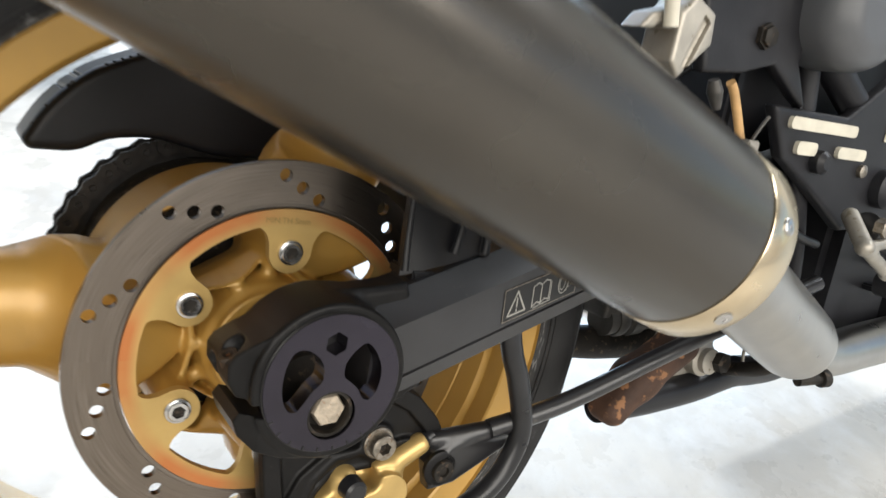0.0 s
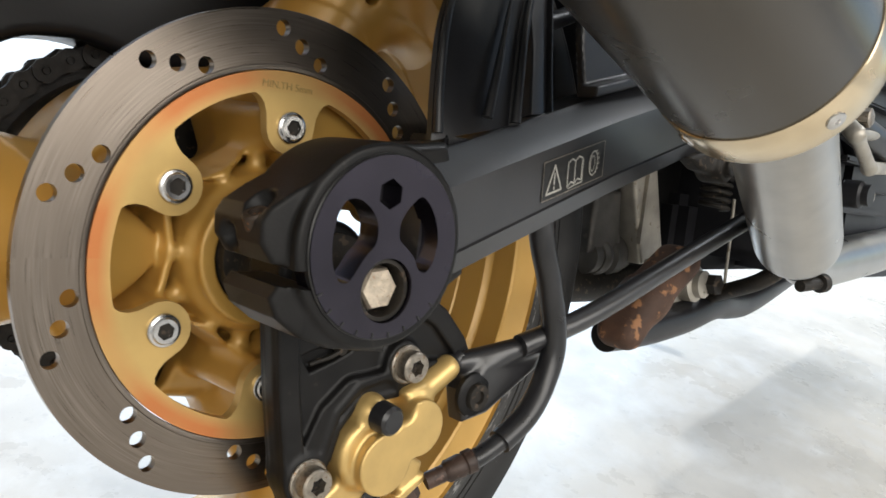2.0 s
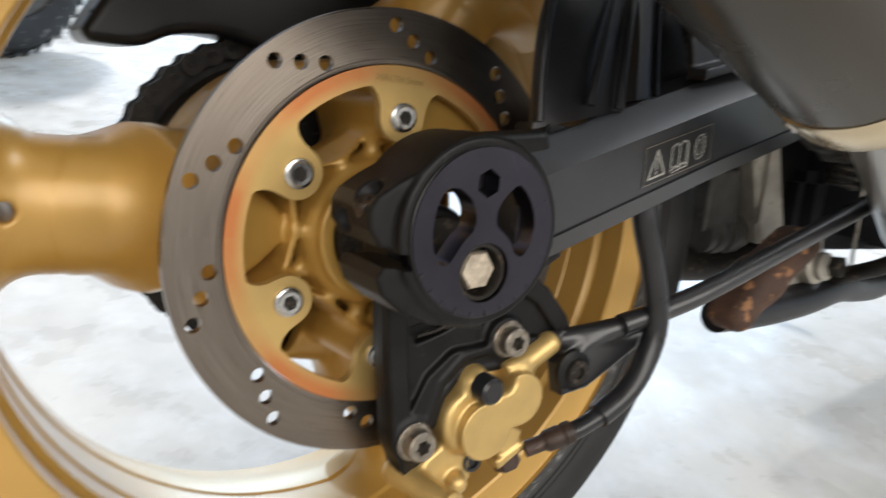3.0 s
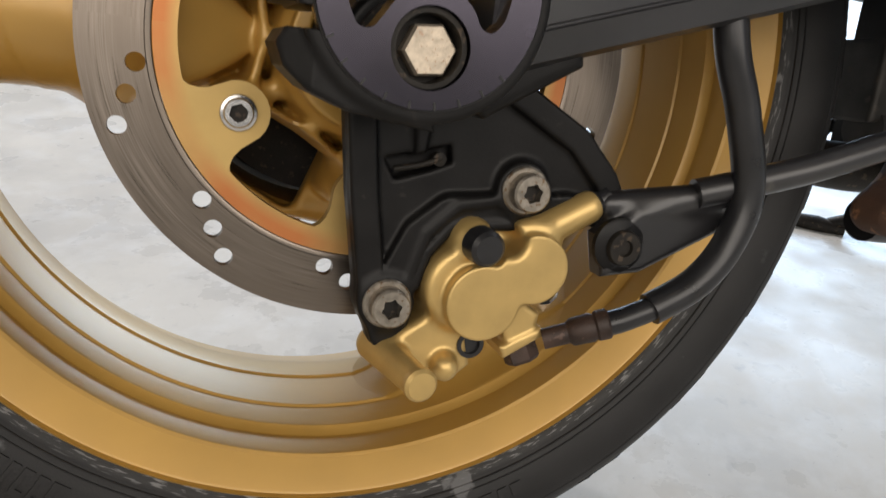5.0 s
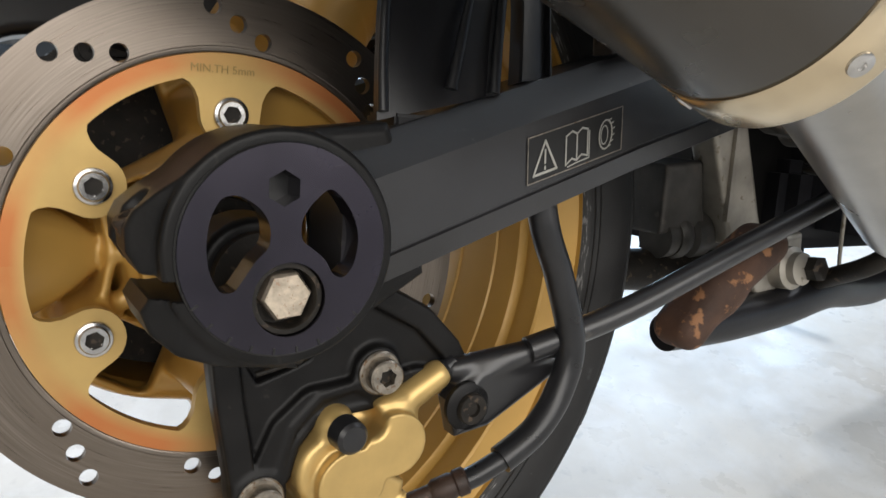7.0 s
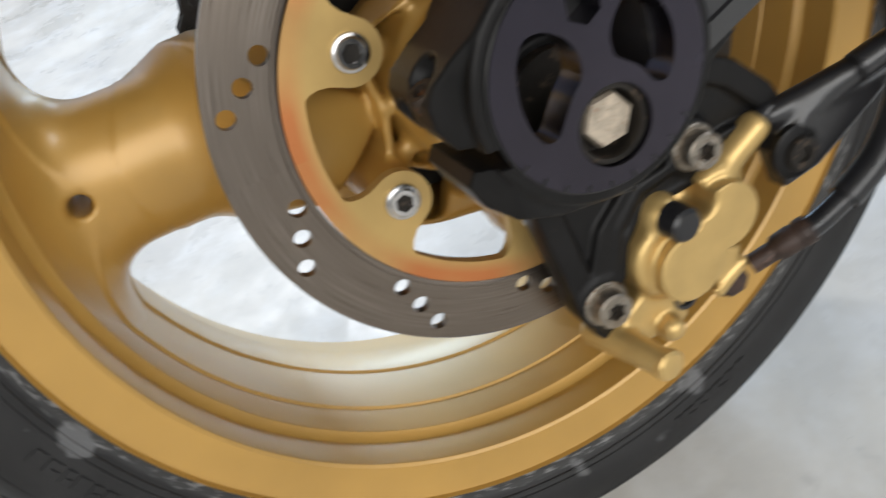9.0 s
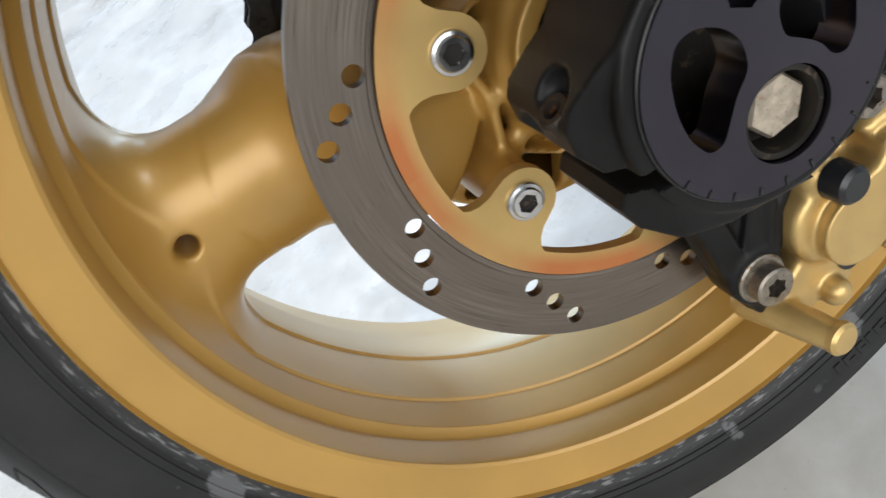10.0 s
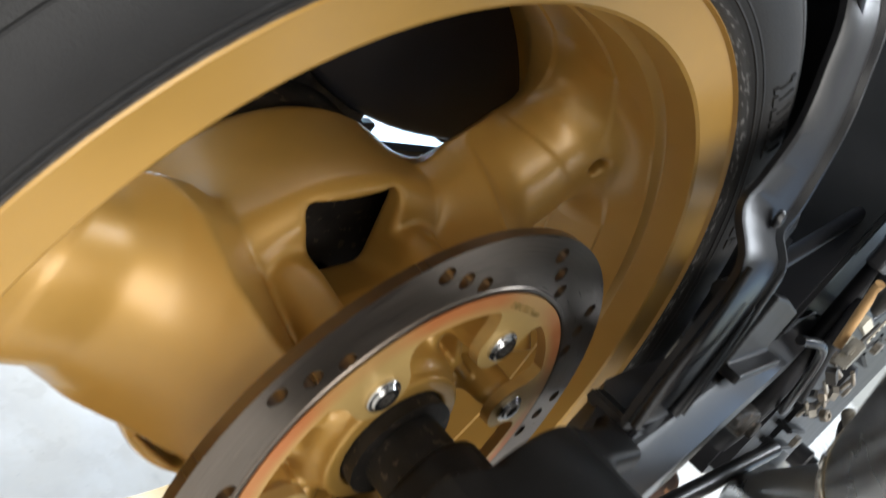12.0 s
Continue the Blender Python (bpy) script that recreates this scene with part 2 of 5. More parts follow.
def piece(name, verts, faces, mat, parent, label="", angle=38):
    bm = bmesh.new()
    vs = [bm.verts.new(v) for v in verts]
    for f in faces:
        if len(set(f)) > 2:
            bm.faces.new([vs[i] for i in dict.fromkeys(f)])
    return part(name, bm, mat, parent, label, angle)


def lathe(bm, profile, steps=96, centre=(0, 0, 0), closed=True):
    """Revolves (y, radius) pairs round the y axis through centre."""
    cx, cy, cz = centre
    rings = []
    for y, r in profile:
        rings.append([bm.verts.new((cx + r * math.cos(a), cy + y, cz + r * math.sin(a))) for a in (2 * math.pi * i / steps for i in range(steps))])
    pairs = list(zip(rings, rings[1:])) + ([(rings[-1], rings[0])] if closed else [])
    for p, q in pairs:
        for i in range(steps):
            j = (i + 1) % steps
            bm.faces.new((p[i], p[j], q[j], q[i]))
    return rings


def turned(name, profile, mat, parent, centre=(0, 0, 0), axis=(0, 1, 0), steps=48, label="", caps=True, angle=38):
    """A turned piece: (along, radius) pairs round an axis from centre."""
    bm = bmesh.new()
    rings = lathe(bm, profile, steps, closed=False)
    if caps:
        bm.faces.new(rings[0]), bm.faces.new(rings[-1])
    turn = Vector((0, 1, 0)).rotation_difference(Vector(axis).normalized()).to_matrix().to_4x4()
    bmesh.ops.transform(bm, matrix=Matrix.Translation(centre) @ turn, verts=bm.verts)
    return part(name, bm, mat, parent, label, angle)


def smooth_path(points, per=8):
    pts = [Vector(p) for p in points]
    out = []
    for i in range(len(pts) - 1):
        a, b, c, d = pts[max(0, i - 1)], pts[i], pts[i + 1], pts[min(len(pts) - 1, i + 2)]
        for k in range(per):
            t = k / per
            out.append(0.5 * ((2 * b) + (c - a) * t + (2 * a - 5 * b + 4 * c - d) * t * t + (3 * b - a - 3 * c + d) * t ** 3))
    return out + [pts[-1]]


def tube_into(bm, points, radii, sides=16, per=8, smooth=True):
    path = smooth_path(points, per) if smooth else [Vector(p) for p in points]
    n = len(path)
    rs = radii if isinstance(radii, (list, tuple)) else [radii]
    rad = [float(np.interp(i / (n - 1), np.linspace(0, 1, len(rs)), rs)) for i in range(n)]
    side = None
    rings = []
    for i, p in enumerate(path):
        d = (path[min(n - 1, i + 1)] - path[max(0, i - 1)]).normalized()
        if side is None:
            side = d.cross(Vector((0, 0, 1)) if abs(d.z) < 0.9 else Vector((1, 0, 0))).normalized()
        side = (side - d * side.dot(d)).normalized()
        other = d.cross(side)
        rings.append([bm.verts.new(p + rad[i] * (math.cos(a) * side + math.sin(a) * other)) for a in (2 * math.pi * k / sides for k in range(sides))])
    for p, q in zip(rings, rings[1:]):
        for k in range(sides):
            bm.faces.new((p[k], p[(k + 1) % sides], q[(k + 1) % sides], q[k]))
    bm.faces.new(rings[0]), bm.faces.new(rings[-1])


def tube(name, points, radii, mat, parent, label="", sides=16, per=8, smooth=True):
    bm = bmesh.new()
    tube_into(bm, points, radii, sides, per, smooth)
    return part(name, bm, mat, parent, label, 50)


def arc(cx, cz, r, a0, a1, n):
    return [(cx + r * math.cos(radians(a0 + (a1 - a0) * i / n)), cz + r * math.sin(radians(a0 + (a1 - a0) * i / n))) for i in range(n + 1)]


def circle(cx, cz, r, n=24, a0=0):
    return arc(cx, cz, r, a0, a0 + 360, n)[:-1]


def plate_into(bm, loops, y0, y1, chamfer=0.0):
    """A flat plate in the plane of the wheel, from y0 (front) to y1, cut out by its loops: the outline, then the holes."""
    def ring(loop, y):
        return [bm.verts.new((x, y, z)) for x, z in loop]
    ends = []
    for y in (y0, y1):
        edges = []
        stored = []
        for loop in loops:
            vs = ring(loop, y)
            stored.append(vs)
            edges += [bm.edges.new((vs[i], vs[(i + 1) % len(vs)])) for i in range(len(vs))]
        bmesh.ops.triangle_fill(bm, use_beauty=True, use_dissolve=False, edges=edges)
        ends.append(stored)
    for a, b in zip(*ends):
        for i in range(len(a)):
            j = (i + 1) % len(a)
            bm.faces.new((a[i], a[j], b[j], b[i]))


def flat_plate(name, loops, y0, y1, mat, parent, label=""):
    bm = bmesh.new()
    plate_into(bm, loops, y0, y1)
    return part(name, bm, mat, parent, label, 30)


def rounded(points, r, n=5):
    """A polygon with its corners rounded."""
    out = []
    k = len(points)
    for i in range(k):
        p, c, q = (np.array(points[j % k], float) for j in (i - 1, i, i + 1))
        a, b = p - c, q - c
        la, lb = np.linalg.norm(a), np.linalg.norm(b)
        s = min(r, la * 0.45, lb * 0.45)
        p0, p1 = c + a / la * s, c + b / lb * s
        for t in np.linspace(0, 1, n):
            v = (1 - t) ** 2 * p0 + 2 * t * (1 - t) * c + t * t * p1
            out.append((float(v[0]), float(v[1])))
    return out


# castings: solids blended from simple forms, meshed on a fine grid
def smin(a, b, k):
    h = np.clip(0.5 + 0.5 * (b - a) / k, 0, 1)
    return b * (1 - h) + a * h - k * h * (1 - h)


def smax(a, b, k):
    return -smin(-a, -b, k)


def rod(X, Y, Z, a, b, ra, rb=None):
    a, b = np.array(a, float), np.array(b, float)
    d = b - a
    t = np.clip(((X - a[0]) * d[0] + (Y - a[1]) * d[1] + (Z - a[2]) * d[2]) / (d @ d), 0, 1)
    r = ra if rb is None else ra + (rb - ra) * t
    return np.sqrt((X - a[0] - t * d[0]) ** 2 + (Y - a[1] - t * d[1]) ** 2 + (Z - a[2] - t * d[2]) ** 2) - r


def outline(U, V, pts):
    """Signed distance to a polygon."""
    d = np.full(U.shape, 1e9)
    inside = np.zeros(U.shape, bool)
    k = len(pts)
    for i in range(k):
        (ax, ay), (bx, by) = pts[i], pts[(i + 1) % k]
        ex, ey = bx - ax, by - ay
        t = np.clip(((U - ax) * ex + (V - ay) * ey) / (ex * ex + ey * ey), 0, 1)
        d = np.minimum(d, (U - ax - t * ex) ** 2 + (V - ay - t * ey) ** 2)
        if ey:
            inside ^= ((ay > V) != (by > V)) & (U < ex * (V - ay) / ey + ax)
    return np.where(inside, -1, 1) * np.sqrt(d)


def slab(d2, W, w0, w1, r=0.002):
    a, b = d2 + r, np.abs(W - (w0 + w1) / 2) - (w1 - w0) / 2 + r
    return np.minimum(np.maximum(a, b), 0) + np.hypot(np.maximum(a, 0), np.maximum(b, 0)) - r


def disc_solid(X, Y, Z, cx, cz, radius, y0, y1, r=0.002):
    return slab(np.hypot(X - cx, Z - cz) - radius, Y, y0, y1, r)


def casting(name, fn, lo, hi, step, mat, parent, label="", keep=None, angle=50):
    axes = [np.arange(a, b + step, step) for a, b in zip(lo, hi)]
    X, Y, Z = np.meshgrid(*axes, indexing="ij")
    V = fn(X, Y, Z)
    neg = V < 0
    nx, ny, nz = (s - 1 for s in V.shape)
    total = sum(neg[i:nx + i, j:ny + j, k:nz + k].astype(np.int8) for i in (0, 1) for j in (0, 1) for k in (0, 1))
    cells = np.argwhere((total > 0) & (total < 8))
    ids = np.full((nx, ny, nz), -1, np.int64)
    ids[tuple(cells.T)] = np.arange(len(cells))
    acc, cnt = np.zeros((len(cells), 3)), np.zeros(len(cells))
    for ax in range(3):
        o = [i for i in range(3) if i != ax]
        for p in (0, 1):
            for q in (0, 1):
                c0 = cells.copy()
                c0[:, o[0]] += p
                c0[:, o[1]] += q
                c1 = c0.copy()
                c1[:, ax] += 1
                v0, v1 = V[tuple(c0.T)], V[tuple(c1.T)]
                cross = (v0 < 0) != (v1 < 0)
                t = np.where(cross, v0 / np.where(cross, v0 - v1, 1), 0)
                pos = c0 + t[:, None] * np.eye(3)[ax]
                acc += pos * cross[:, None]
                cnt += cross
    P = np.array(lo) + step * acc / cnt[:, None]
    e = step * 0.25
    for _ in range(2):
        d = fn(*P.T)
        g = np.stack([(fn(*(P + e * np.eye(3)[i]).T) - fn(*(P - e * np.eye(3)[i]).T)) / (2 * e) for i in range(3)], 1)
        move = -d[:, None] * g / np.maximum((g * g).sum(1), 0.3)[:, None]
        P += np.clip(move, -0.5 * step, 0.5 * step)
    quads = []
    for ax in range(3):
        o = [i for i in range(3) if i != ax]
        s0 = [slice(None)] * 3
        s1 = [slice(None)] * 3
        s0[ax], s1[ax] = slice(0, -1), slice(1, None)
        for x in o:
            s0[x] = s1[x] = slice(1, -1)
        a, b = neg[tuple(s0)], neg[tuple(s1)]
        e_at = np.argwhere(a != b)
        flip = a[tuple(e_at.T)]
        c = e_at.copy()
        for x in o:
            c[:, x] += 1
        corner = []
        for p, q in ((-1, -1), (0, -1), (0, 0), (-1, 0)):
            cc = c.copy()
            cc[:, o[0]] += p
            cc[:, o[1]] += q
            corner.append(ids[tuple(cc.T)])
        f = np.stack(corner, 1)
        if ax == 1:
            flip = ~flip
        f[~flip] = f[~flip][:, ::-1]
        quads.append(f)
    F = np.concatenate(quads)
    F = F[(F >= 0).all(1)]
    if keep is not None:
        ok = keep(*P.T)
        F = F[ok[F].all(1)]
    used = np.unique(F)
    remap = np.full(len(P), -1)
    remap[used] = np.arange(len(used))
    P, F = P[used], remap[F]
    me = bpy.data.meshes.new(name)
    me.vertices.add(len(P))
    me.vertices.foreach_set("co", P.astype(np.float32).ravel())
    me.loops.add(4 * len(F))
    me.loops.foreach_set("vertex_index", F.astype(np.int32).ravel())
    me.polygons.add(len(F))
    me.polygons.foreach_set("loop_start", np.arange(0, 4 * len(F), 4, dtype=np.int32))
    me.update(calc_edges=True)
    me.validate()
    return finish(name, me, mat, parent, label, angle)


# ---- the carport: floor, and unseen walls and ceiling added to shape the light ----
def box_into(bm, lo, hi):
    v = [bm.verts.new((x, y, z)) for x in (lo[0], hi[0]) for y in (lo[1], hi[1]) for z in (lo[2], hi[2])]
    for f in ((0, 1, 3, 2), (4, 6, 7, 5), (0, 4, 5, 1), (2, 3, 7, 6), (0, 2, 6, 4), (1, 5, 7, 3)):
        bm.faces.new([v[i] for i in f])


def boxes(name, mat, parent, *pairs, label="", bevel=0.0):
    bm = bmesh.new()
    for lo, hi in pairs:
        box_into(bm, lo, hi)
    if bevel:
        bmesh.ops.bevel(bm, geom=bm.edges[:], offset=bevel, segments=2, affect="EDGES")
    return part(name, bm, mat, parent, label)


ground = boxes("ground", CONCRETE, None, ((-40, -40, -0.3), (40, 40, 0.0)))
tagged(ground, "pale sealed concrete floor with faint stains", "floor", kind="structure")
wall_far = boxes("wall_far", WALL, None, ((-3.2, 3.7, 0), (0.5, 3.9, 0.85)))
wall_near = boxes("wall_near", WALL, None, ((-3.2, -3.4, 2.4), (5.2, -3.2, 3.4)))
# added out of view: its shaded face gives the silencer a dark band
added_horizon_wall = boxes("added_horizon_wall", WALL, None, ((-12, -7.2, 0), (14, -7.0, 3.0)))
wall_left = boxes("wall_left", WALL, None, ((-3.4, -3.4, 0), (-3.2, 3.9, 3.4)))
# added wall, left open on the near side so the swingarm reflects sky
wall_right = boxes("wall_right", WALL, None, ((5.2, -0.5, 0), (5.4, 3.9, 3.4)), ((5.2, -3.4, 2.6), (5.4, -0.5, 3.4)))
for w in (wall_far, wall_near, added_horizon_wall, wall_left, wall_right):
    tagged(w, "unseen beige rendered wall added to close the place", "wall", kind="structure")
# unseen, added so its far edge keeps the sun off the bike
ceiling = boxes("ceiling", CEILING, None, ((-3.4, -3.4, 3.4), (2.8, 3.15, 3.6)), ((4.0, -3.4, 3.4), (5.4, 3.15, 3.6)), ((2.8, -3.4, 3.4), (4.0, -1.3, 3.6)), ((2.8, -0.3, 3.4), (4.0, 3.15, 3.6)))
tagged(ceiling, "unseen dull grey ceiling added over the scene, with an opening for the top lamp", "ceiling", kind="structure")

# ---- the motorcycle: everything in its own frame under one empty ----
bike = new("motorcycle")
bike.matrix_world = BIKE
tagged(bike, "black motorcycle with gold three-spoke wheel leaning on its side stand", "motorcycle")
MID = 0.089  # the wheel's middle plane
SPOKES = (180, 60, 300)

# rear wheel: barrel turned, hub and spokes cast in one
BARREL = [(0.0105, 0.2312), (0.0130, 0.2304), (0.0136, 0.2290), (0.0164, 0.2112), (0.0176, 0.2096), (0.0192, 0.2092), (0.0362, 0.2089), (0.0374, 0.2083), (0.0405, 0.2046), (0.0418, 0.2042), (0.0622, 0.2040),
          (0.0627, 0.2039), (0.0637, 0.2026), (0.0642, 0.2025), (0.1012, 0.2023), (0.1017, 0.2022), (0.1027, 0.2009), (0.1032, 0.2008), (0.1240, 0.2008), (0.1360, 0.2050), (0.1500, 0.2080), (0.1614, 0.2112), (0.1650, 0.2304), (0.1675, 0.2312)]
bm = bmesh.new()
lathe(bm, BARREL + [(y, r + 0.004) for y, r in reversed(BARREL[1:-1])], 200)
wheel = part("rear_wheel", bm, GOLD, bike, "gold painted cast wheel with three wide hollow spokes", 24)


def barrel_r(Y):
    return np.interp(Y, [y for y, _ in BARREL], [r for _, r in BARREL]) + 0.0010


def hub_form(X, Y, Z):
    rho = np.hypot(X, Z)
    d = slab(rho - 0.0985, Y, 0.074, 0.156, 0.014)
    d = smin(d, slab(rho - (0.0405 + 0.24 * np.clip(Y - 0.012, 0, 0.07)), Y, 0.016, 0.10, 0.005), 0.008)
    sleeves = []
    for a in SPOKES:
        c, s = math.cos(radians(a)), math.sin(radians(a))
        u, v = X * c + Z * s, -X * s + Z * c
        w = 0.0385 + 0.011 * np.clip((0.135 - u) / 0.08, 0, 1) ** 2 + 0.006 * np.clip((u - 0.165) / 0.035, 0, 1) ** 2
        h = 0.0305 + 0.006 * np.clip((0.12 - u) / 0.06, 0, 1) ** 2
        e = (np.sqrt((v / w) ** 2 + ((Y - 0.0955) / h) ** 2) - 1) * h
        d = smin(d, np.maximum(e, 0.03 - u), 0.014)
        sleeves.append(smax(e - 0.0005, np.maximum(u - 0.1640 + 9.0 * v * v, 0.10 - u), 0.0015))
    # the hollow of the hub
    d = smax(d, -slab(rho - 0.0915, Y, 0.0875, 0.17, 0.003), 0.003)
    # a wedge at the root of each spoke: its flat ramp points at the hub and falls away outwards into the spoke
    for a in SPOKES:
        c, s = math.cos(radians(a)), math.sin(radians(a))
        u, v = X * c + Z * s, -X * s + Z * c
        ramp = np.maximum(0.030 - 0.40 * (u - 0.0446), 0.0130) + 1.5 * np.clip(u - 0.0880, 0, 0.1) + 16.0 * v * v * np.clip((u - 0.088) / 0.03, 0, 1)
        flank = smax((np.sqrt(v * v + 0.000004) - 0.80 * (u - 0.0430)) * 0.78, np.abs(v) - 0.0325, 0.020)
        wedge = smax(smax(flank - 0.22 * np.clip(Y - 0.03, 0, 0.05), (ramp - Y) * 0.85, 0.0030), np.maximum(Y - 0.095, u - 0.165), 0.002)
        d = smin(d, wedge, np.interp(u, [0.082, 0.108], [0.0035, 0.026]))
    # bosses for the disc bolts with their webs
    for k in range(6):
        a = radians(90 + 60 * k)
        c, s = math.cos(a), math.sin(a)
        b = rod(X, Y, Z, (0.0674 * c, 0.012, 0.0674 * s), (0.0665 * c, 0.068, 0.0665 * s), 0.0116, 0.0150)
        b = smin(b, rod(X, Y, Z, (0.036 * c, 0.030, 0.036 * s), (0.066 * c, 0.030, 0.066 * s), 0.0052), 0.006)
        d = smin(d, b, 0.005)
        p = radians(120 + 60 * k)
        c2, s2 = math.cos(p), math.sin(p)
        for q in (a, radians(150 + 60 * k)):
            ax, az, bx, bz = 0.062 * math.cos(q), 0.062 * math.sin(q), 0.0475 * c2, 0.0475 * s2
            t = np.clip(((X - ax) * (bx - ax) + (Z - az) * (bz - az)) / ((bx - ax) ** 2 + (bz - az) ** 2), 0, 1)
            wall = np.hypot(X - ax - t * (bx - ax), Z - az - t * (bz - az)) - 0.0021 - 0.13 * np.clip(Y - 0.0225, 0, 0.035)
            d = smin(d, slab(wall, Y, 0.0205, 0.085, 0.0014), 0.0030)
        d = smin(d, rod(X, Y, Z, (0.0475 * c2, 0.0265, 0.0475 * s2), (0.034 * c2, 0.020, 0.034 * s2), 0.0040), 0.004)
    # windows between the spokes
    for a in (120, 240, 0):
        c, s = math.cos(radians(a)), math.sin(radians(a))
        u, v = X * c + Z * s, -X * s + Z * c
        sides = smax(np.abs(v) - (0.0205 + 0.160 * (u - 0.05)), np.maximum(0.0555 - 0.28 * np.clip(Y - 0.045, 0, 0.04) - u, u - 0.0910), 0.008)
        d = smax(d, -slab(sides - 0.16 * np.clip(0.060 - Y, 0, 0.04), Y, 0.005, 0.092, 0.002), 0.004)
    d = smin(d, slab(np.abs(rho - 0.0335) - 0.0045, Y, 0.010, 0.05, 0.0015), 0.004)
    d = smax(d, -slab(rho - 0.029, Y, -0.05, 0.06, 0.001), 0.001)
    d = np.maximum(d, 0.0058 - Y)
    # blend into the barrel
    d = smin(d, barrel_r(Y) - rho, 0.036)
    for sleeve in sleeves:
        d = smin(d, sleeve, 0.0012)
    # the small drain hole in each spoke
    for a in SPOKES:
        c, s = math.cos(radians(a)), math.sin(radians(a))
        d = smax(d, -rod(X, Y, Z, (0.1855 * c, 0.0, 0.1855 * s), (0.1855 * c, 0.2, 0.1855 * s), 0.0052), 0.003)
    return d


casting("hub_and_spokes", hub_form, (-0.211, 0.003, -0.211), (0.211, 0.163, 0.211), 0.0018, GOLD, wheel, keep=lambda X, Y, Z: np.hypot(X, Z) < barrel_r(Y) - 0.0002, angle=60)

# tyre with grooves in its shoulder and worn bars of moulded lettering on the wall
TYRE = [(0.0135, 0.2308), (0.0105, 0.2325), (0.0065, 0.2365), (0.0030, 0.2440), (0.0010, 0.2530), (0.0012, 0.2620), (0.0045, 0.2695), (0.0105, 0.2760), (0.0200, 0.2850), (0.0310, 0.2935), (0.0460, 0.3020), (0.0660, 0.3090), (0.0890, 0.3120)]
TYRE = TYRE + [(2 * MID - y, r) for y, r in reversed(TYRE[:-1])]
bm = bmesh.new()
lathe(bm, TYRE + [(2 * MID - 0.02, 0.236), (0.02, 0.236)], 220)
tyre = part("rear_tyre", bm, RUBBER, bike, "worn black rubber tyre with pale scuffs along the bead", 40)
for r, y in ((0.2382, 0.0056), (0.2415, 0.0042), (0.2655, 0.0028)):
    bm = bmesh.new()
    lathe(bm, [(y + 0.001, r - 0.0008), (y - 0.0004, r - 0.0004), (y - 0.0004, r + 0.0004), (y + 0.001, r + 0.0008)], 200)
    part("moulded_line", bm, RUBBER, tyre)
LETTER = random.Random(4)


def wall_bar(a, da, r0, r1):
    """A raised bar on the tyre's wall between two radii, da degrees long."""
    bm = bmesh.new()
    ys = [y for y, _ in TYRE[:9]]
    rs = [r for _, r in TYRE[:9]]
    grid = []
    for r in np.linspace(r0, r1, 4):
        y = float(np.interp(r, rs, ys))
        grid.append([(bm.verts.new((r * math.cos(t), y - 0.0009, r * math.sin(t))), bm.verts.new((r * math.cos(t), y + 0.002, r * math.sin(t)))) for t in (radians(a), radians(a + da / 2), radians(a + da))])
    for p, q in zip(grid, grid[1:]):
        for i in range(2):
            bm.faces.new((p[i][0], p[i + 1][0], q[i + 1][0], q[i][0]))
    for row, rev in ((grid[0], 1), (grid[-1], 0)):
        for i in range(2):
            bm.faces.new((row[i][0], row[i + 1][0], row[i + 1][1], row[i][1]))
    for i in (0, 2):
        for p, q in zip(grid, grid[1:]):
            bm.faces.new((p[i][0], q[i][0], q[i][1], p[i][1]))
    return bm


for start in (196, 232, 283, 118, 136, 62, 44):
    a = start
    for k in range(LETTER.randint(5, 8)):
        w = LETTER.uniform(1.2, 2.4)
        tall = 0.2465, 0.2600 if start in (232, 118, 62) else 0.2530
        part("moulded_letter_bar", wall_bar(a, w * 0.32, *tall), RUBBER, tyre)
        part("moulded_letter_bar", wall_bar(a + w * 0.32, w * 0.5, tall[0], tall[0] + 0.0028), RUBBER, tyre)
        if LETTER.random() < 0.6:
            part("moulded_letter_bar", wall_bar(a + w * 0.32, w * 0.5, tall[1] - 0.0028, tall[1]), RUBBER, tyre)
        a += w * 1.15
# the shade inside the grooves is painted as a darker, duller rubber
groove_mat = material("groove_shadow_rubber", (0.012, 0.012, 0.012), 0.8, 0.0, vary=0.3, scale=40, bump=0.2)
for k in range(24):
    a = 15 * k + 4
    bm = bmesh.new()
    prof = [(0.0105, 0.2760), (0.020, 0.2850), (0.036, 0.2965), (0.055, 0.3055)]
    row = []
    for i, (y, r) in enumerate(prof):
        t = radians(a + 3.2 * i)
        w = (0.005, 0.011, 0.012, 0.006)[i] / r
        row.append([bm.verts.new(((r + 0.0007) * math.cos(t - w), y, (r + 0.0007) * math.sin(t - w))), bm.verts.new(((r - 0.0035) * math.cos(t), y + 0.002, (r - 0.0035) * math.sin(t))), bm.verts.new(((r + 0.0007) * math.cos(t + w), y, (r + 0.0007) * math.sin(t + w)))])
    for p, q in zip(row, row[1:]):
        for i in (0, 1):
            bm.faces.new((p[i], p[i + 1], q[i + 1], q[i]))
    bm.faces.new(row[0]), bm.faces.new(row[-1])
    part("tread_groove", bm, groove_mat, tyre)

# brake disc: drilled ring, carrier with six lobes, six button bolts
holes = []
for k in range(10):
    for r, a in ((0.1031, 81.8), (0.1092, 88.5), (0.1167, 94.4)):
        t = radians(a + 36 * k)
        holes.append(circle(r * math.cos(t), r * math.sin(t), 0.0041, 20))
bm = bmesh.new()
plate_into(bm, [circle(0, 0, 0.1256, 180), circle(0, 0, 0.0962, 150)] + holes, 0.0, 0.0048)
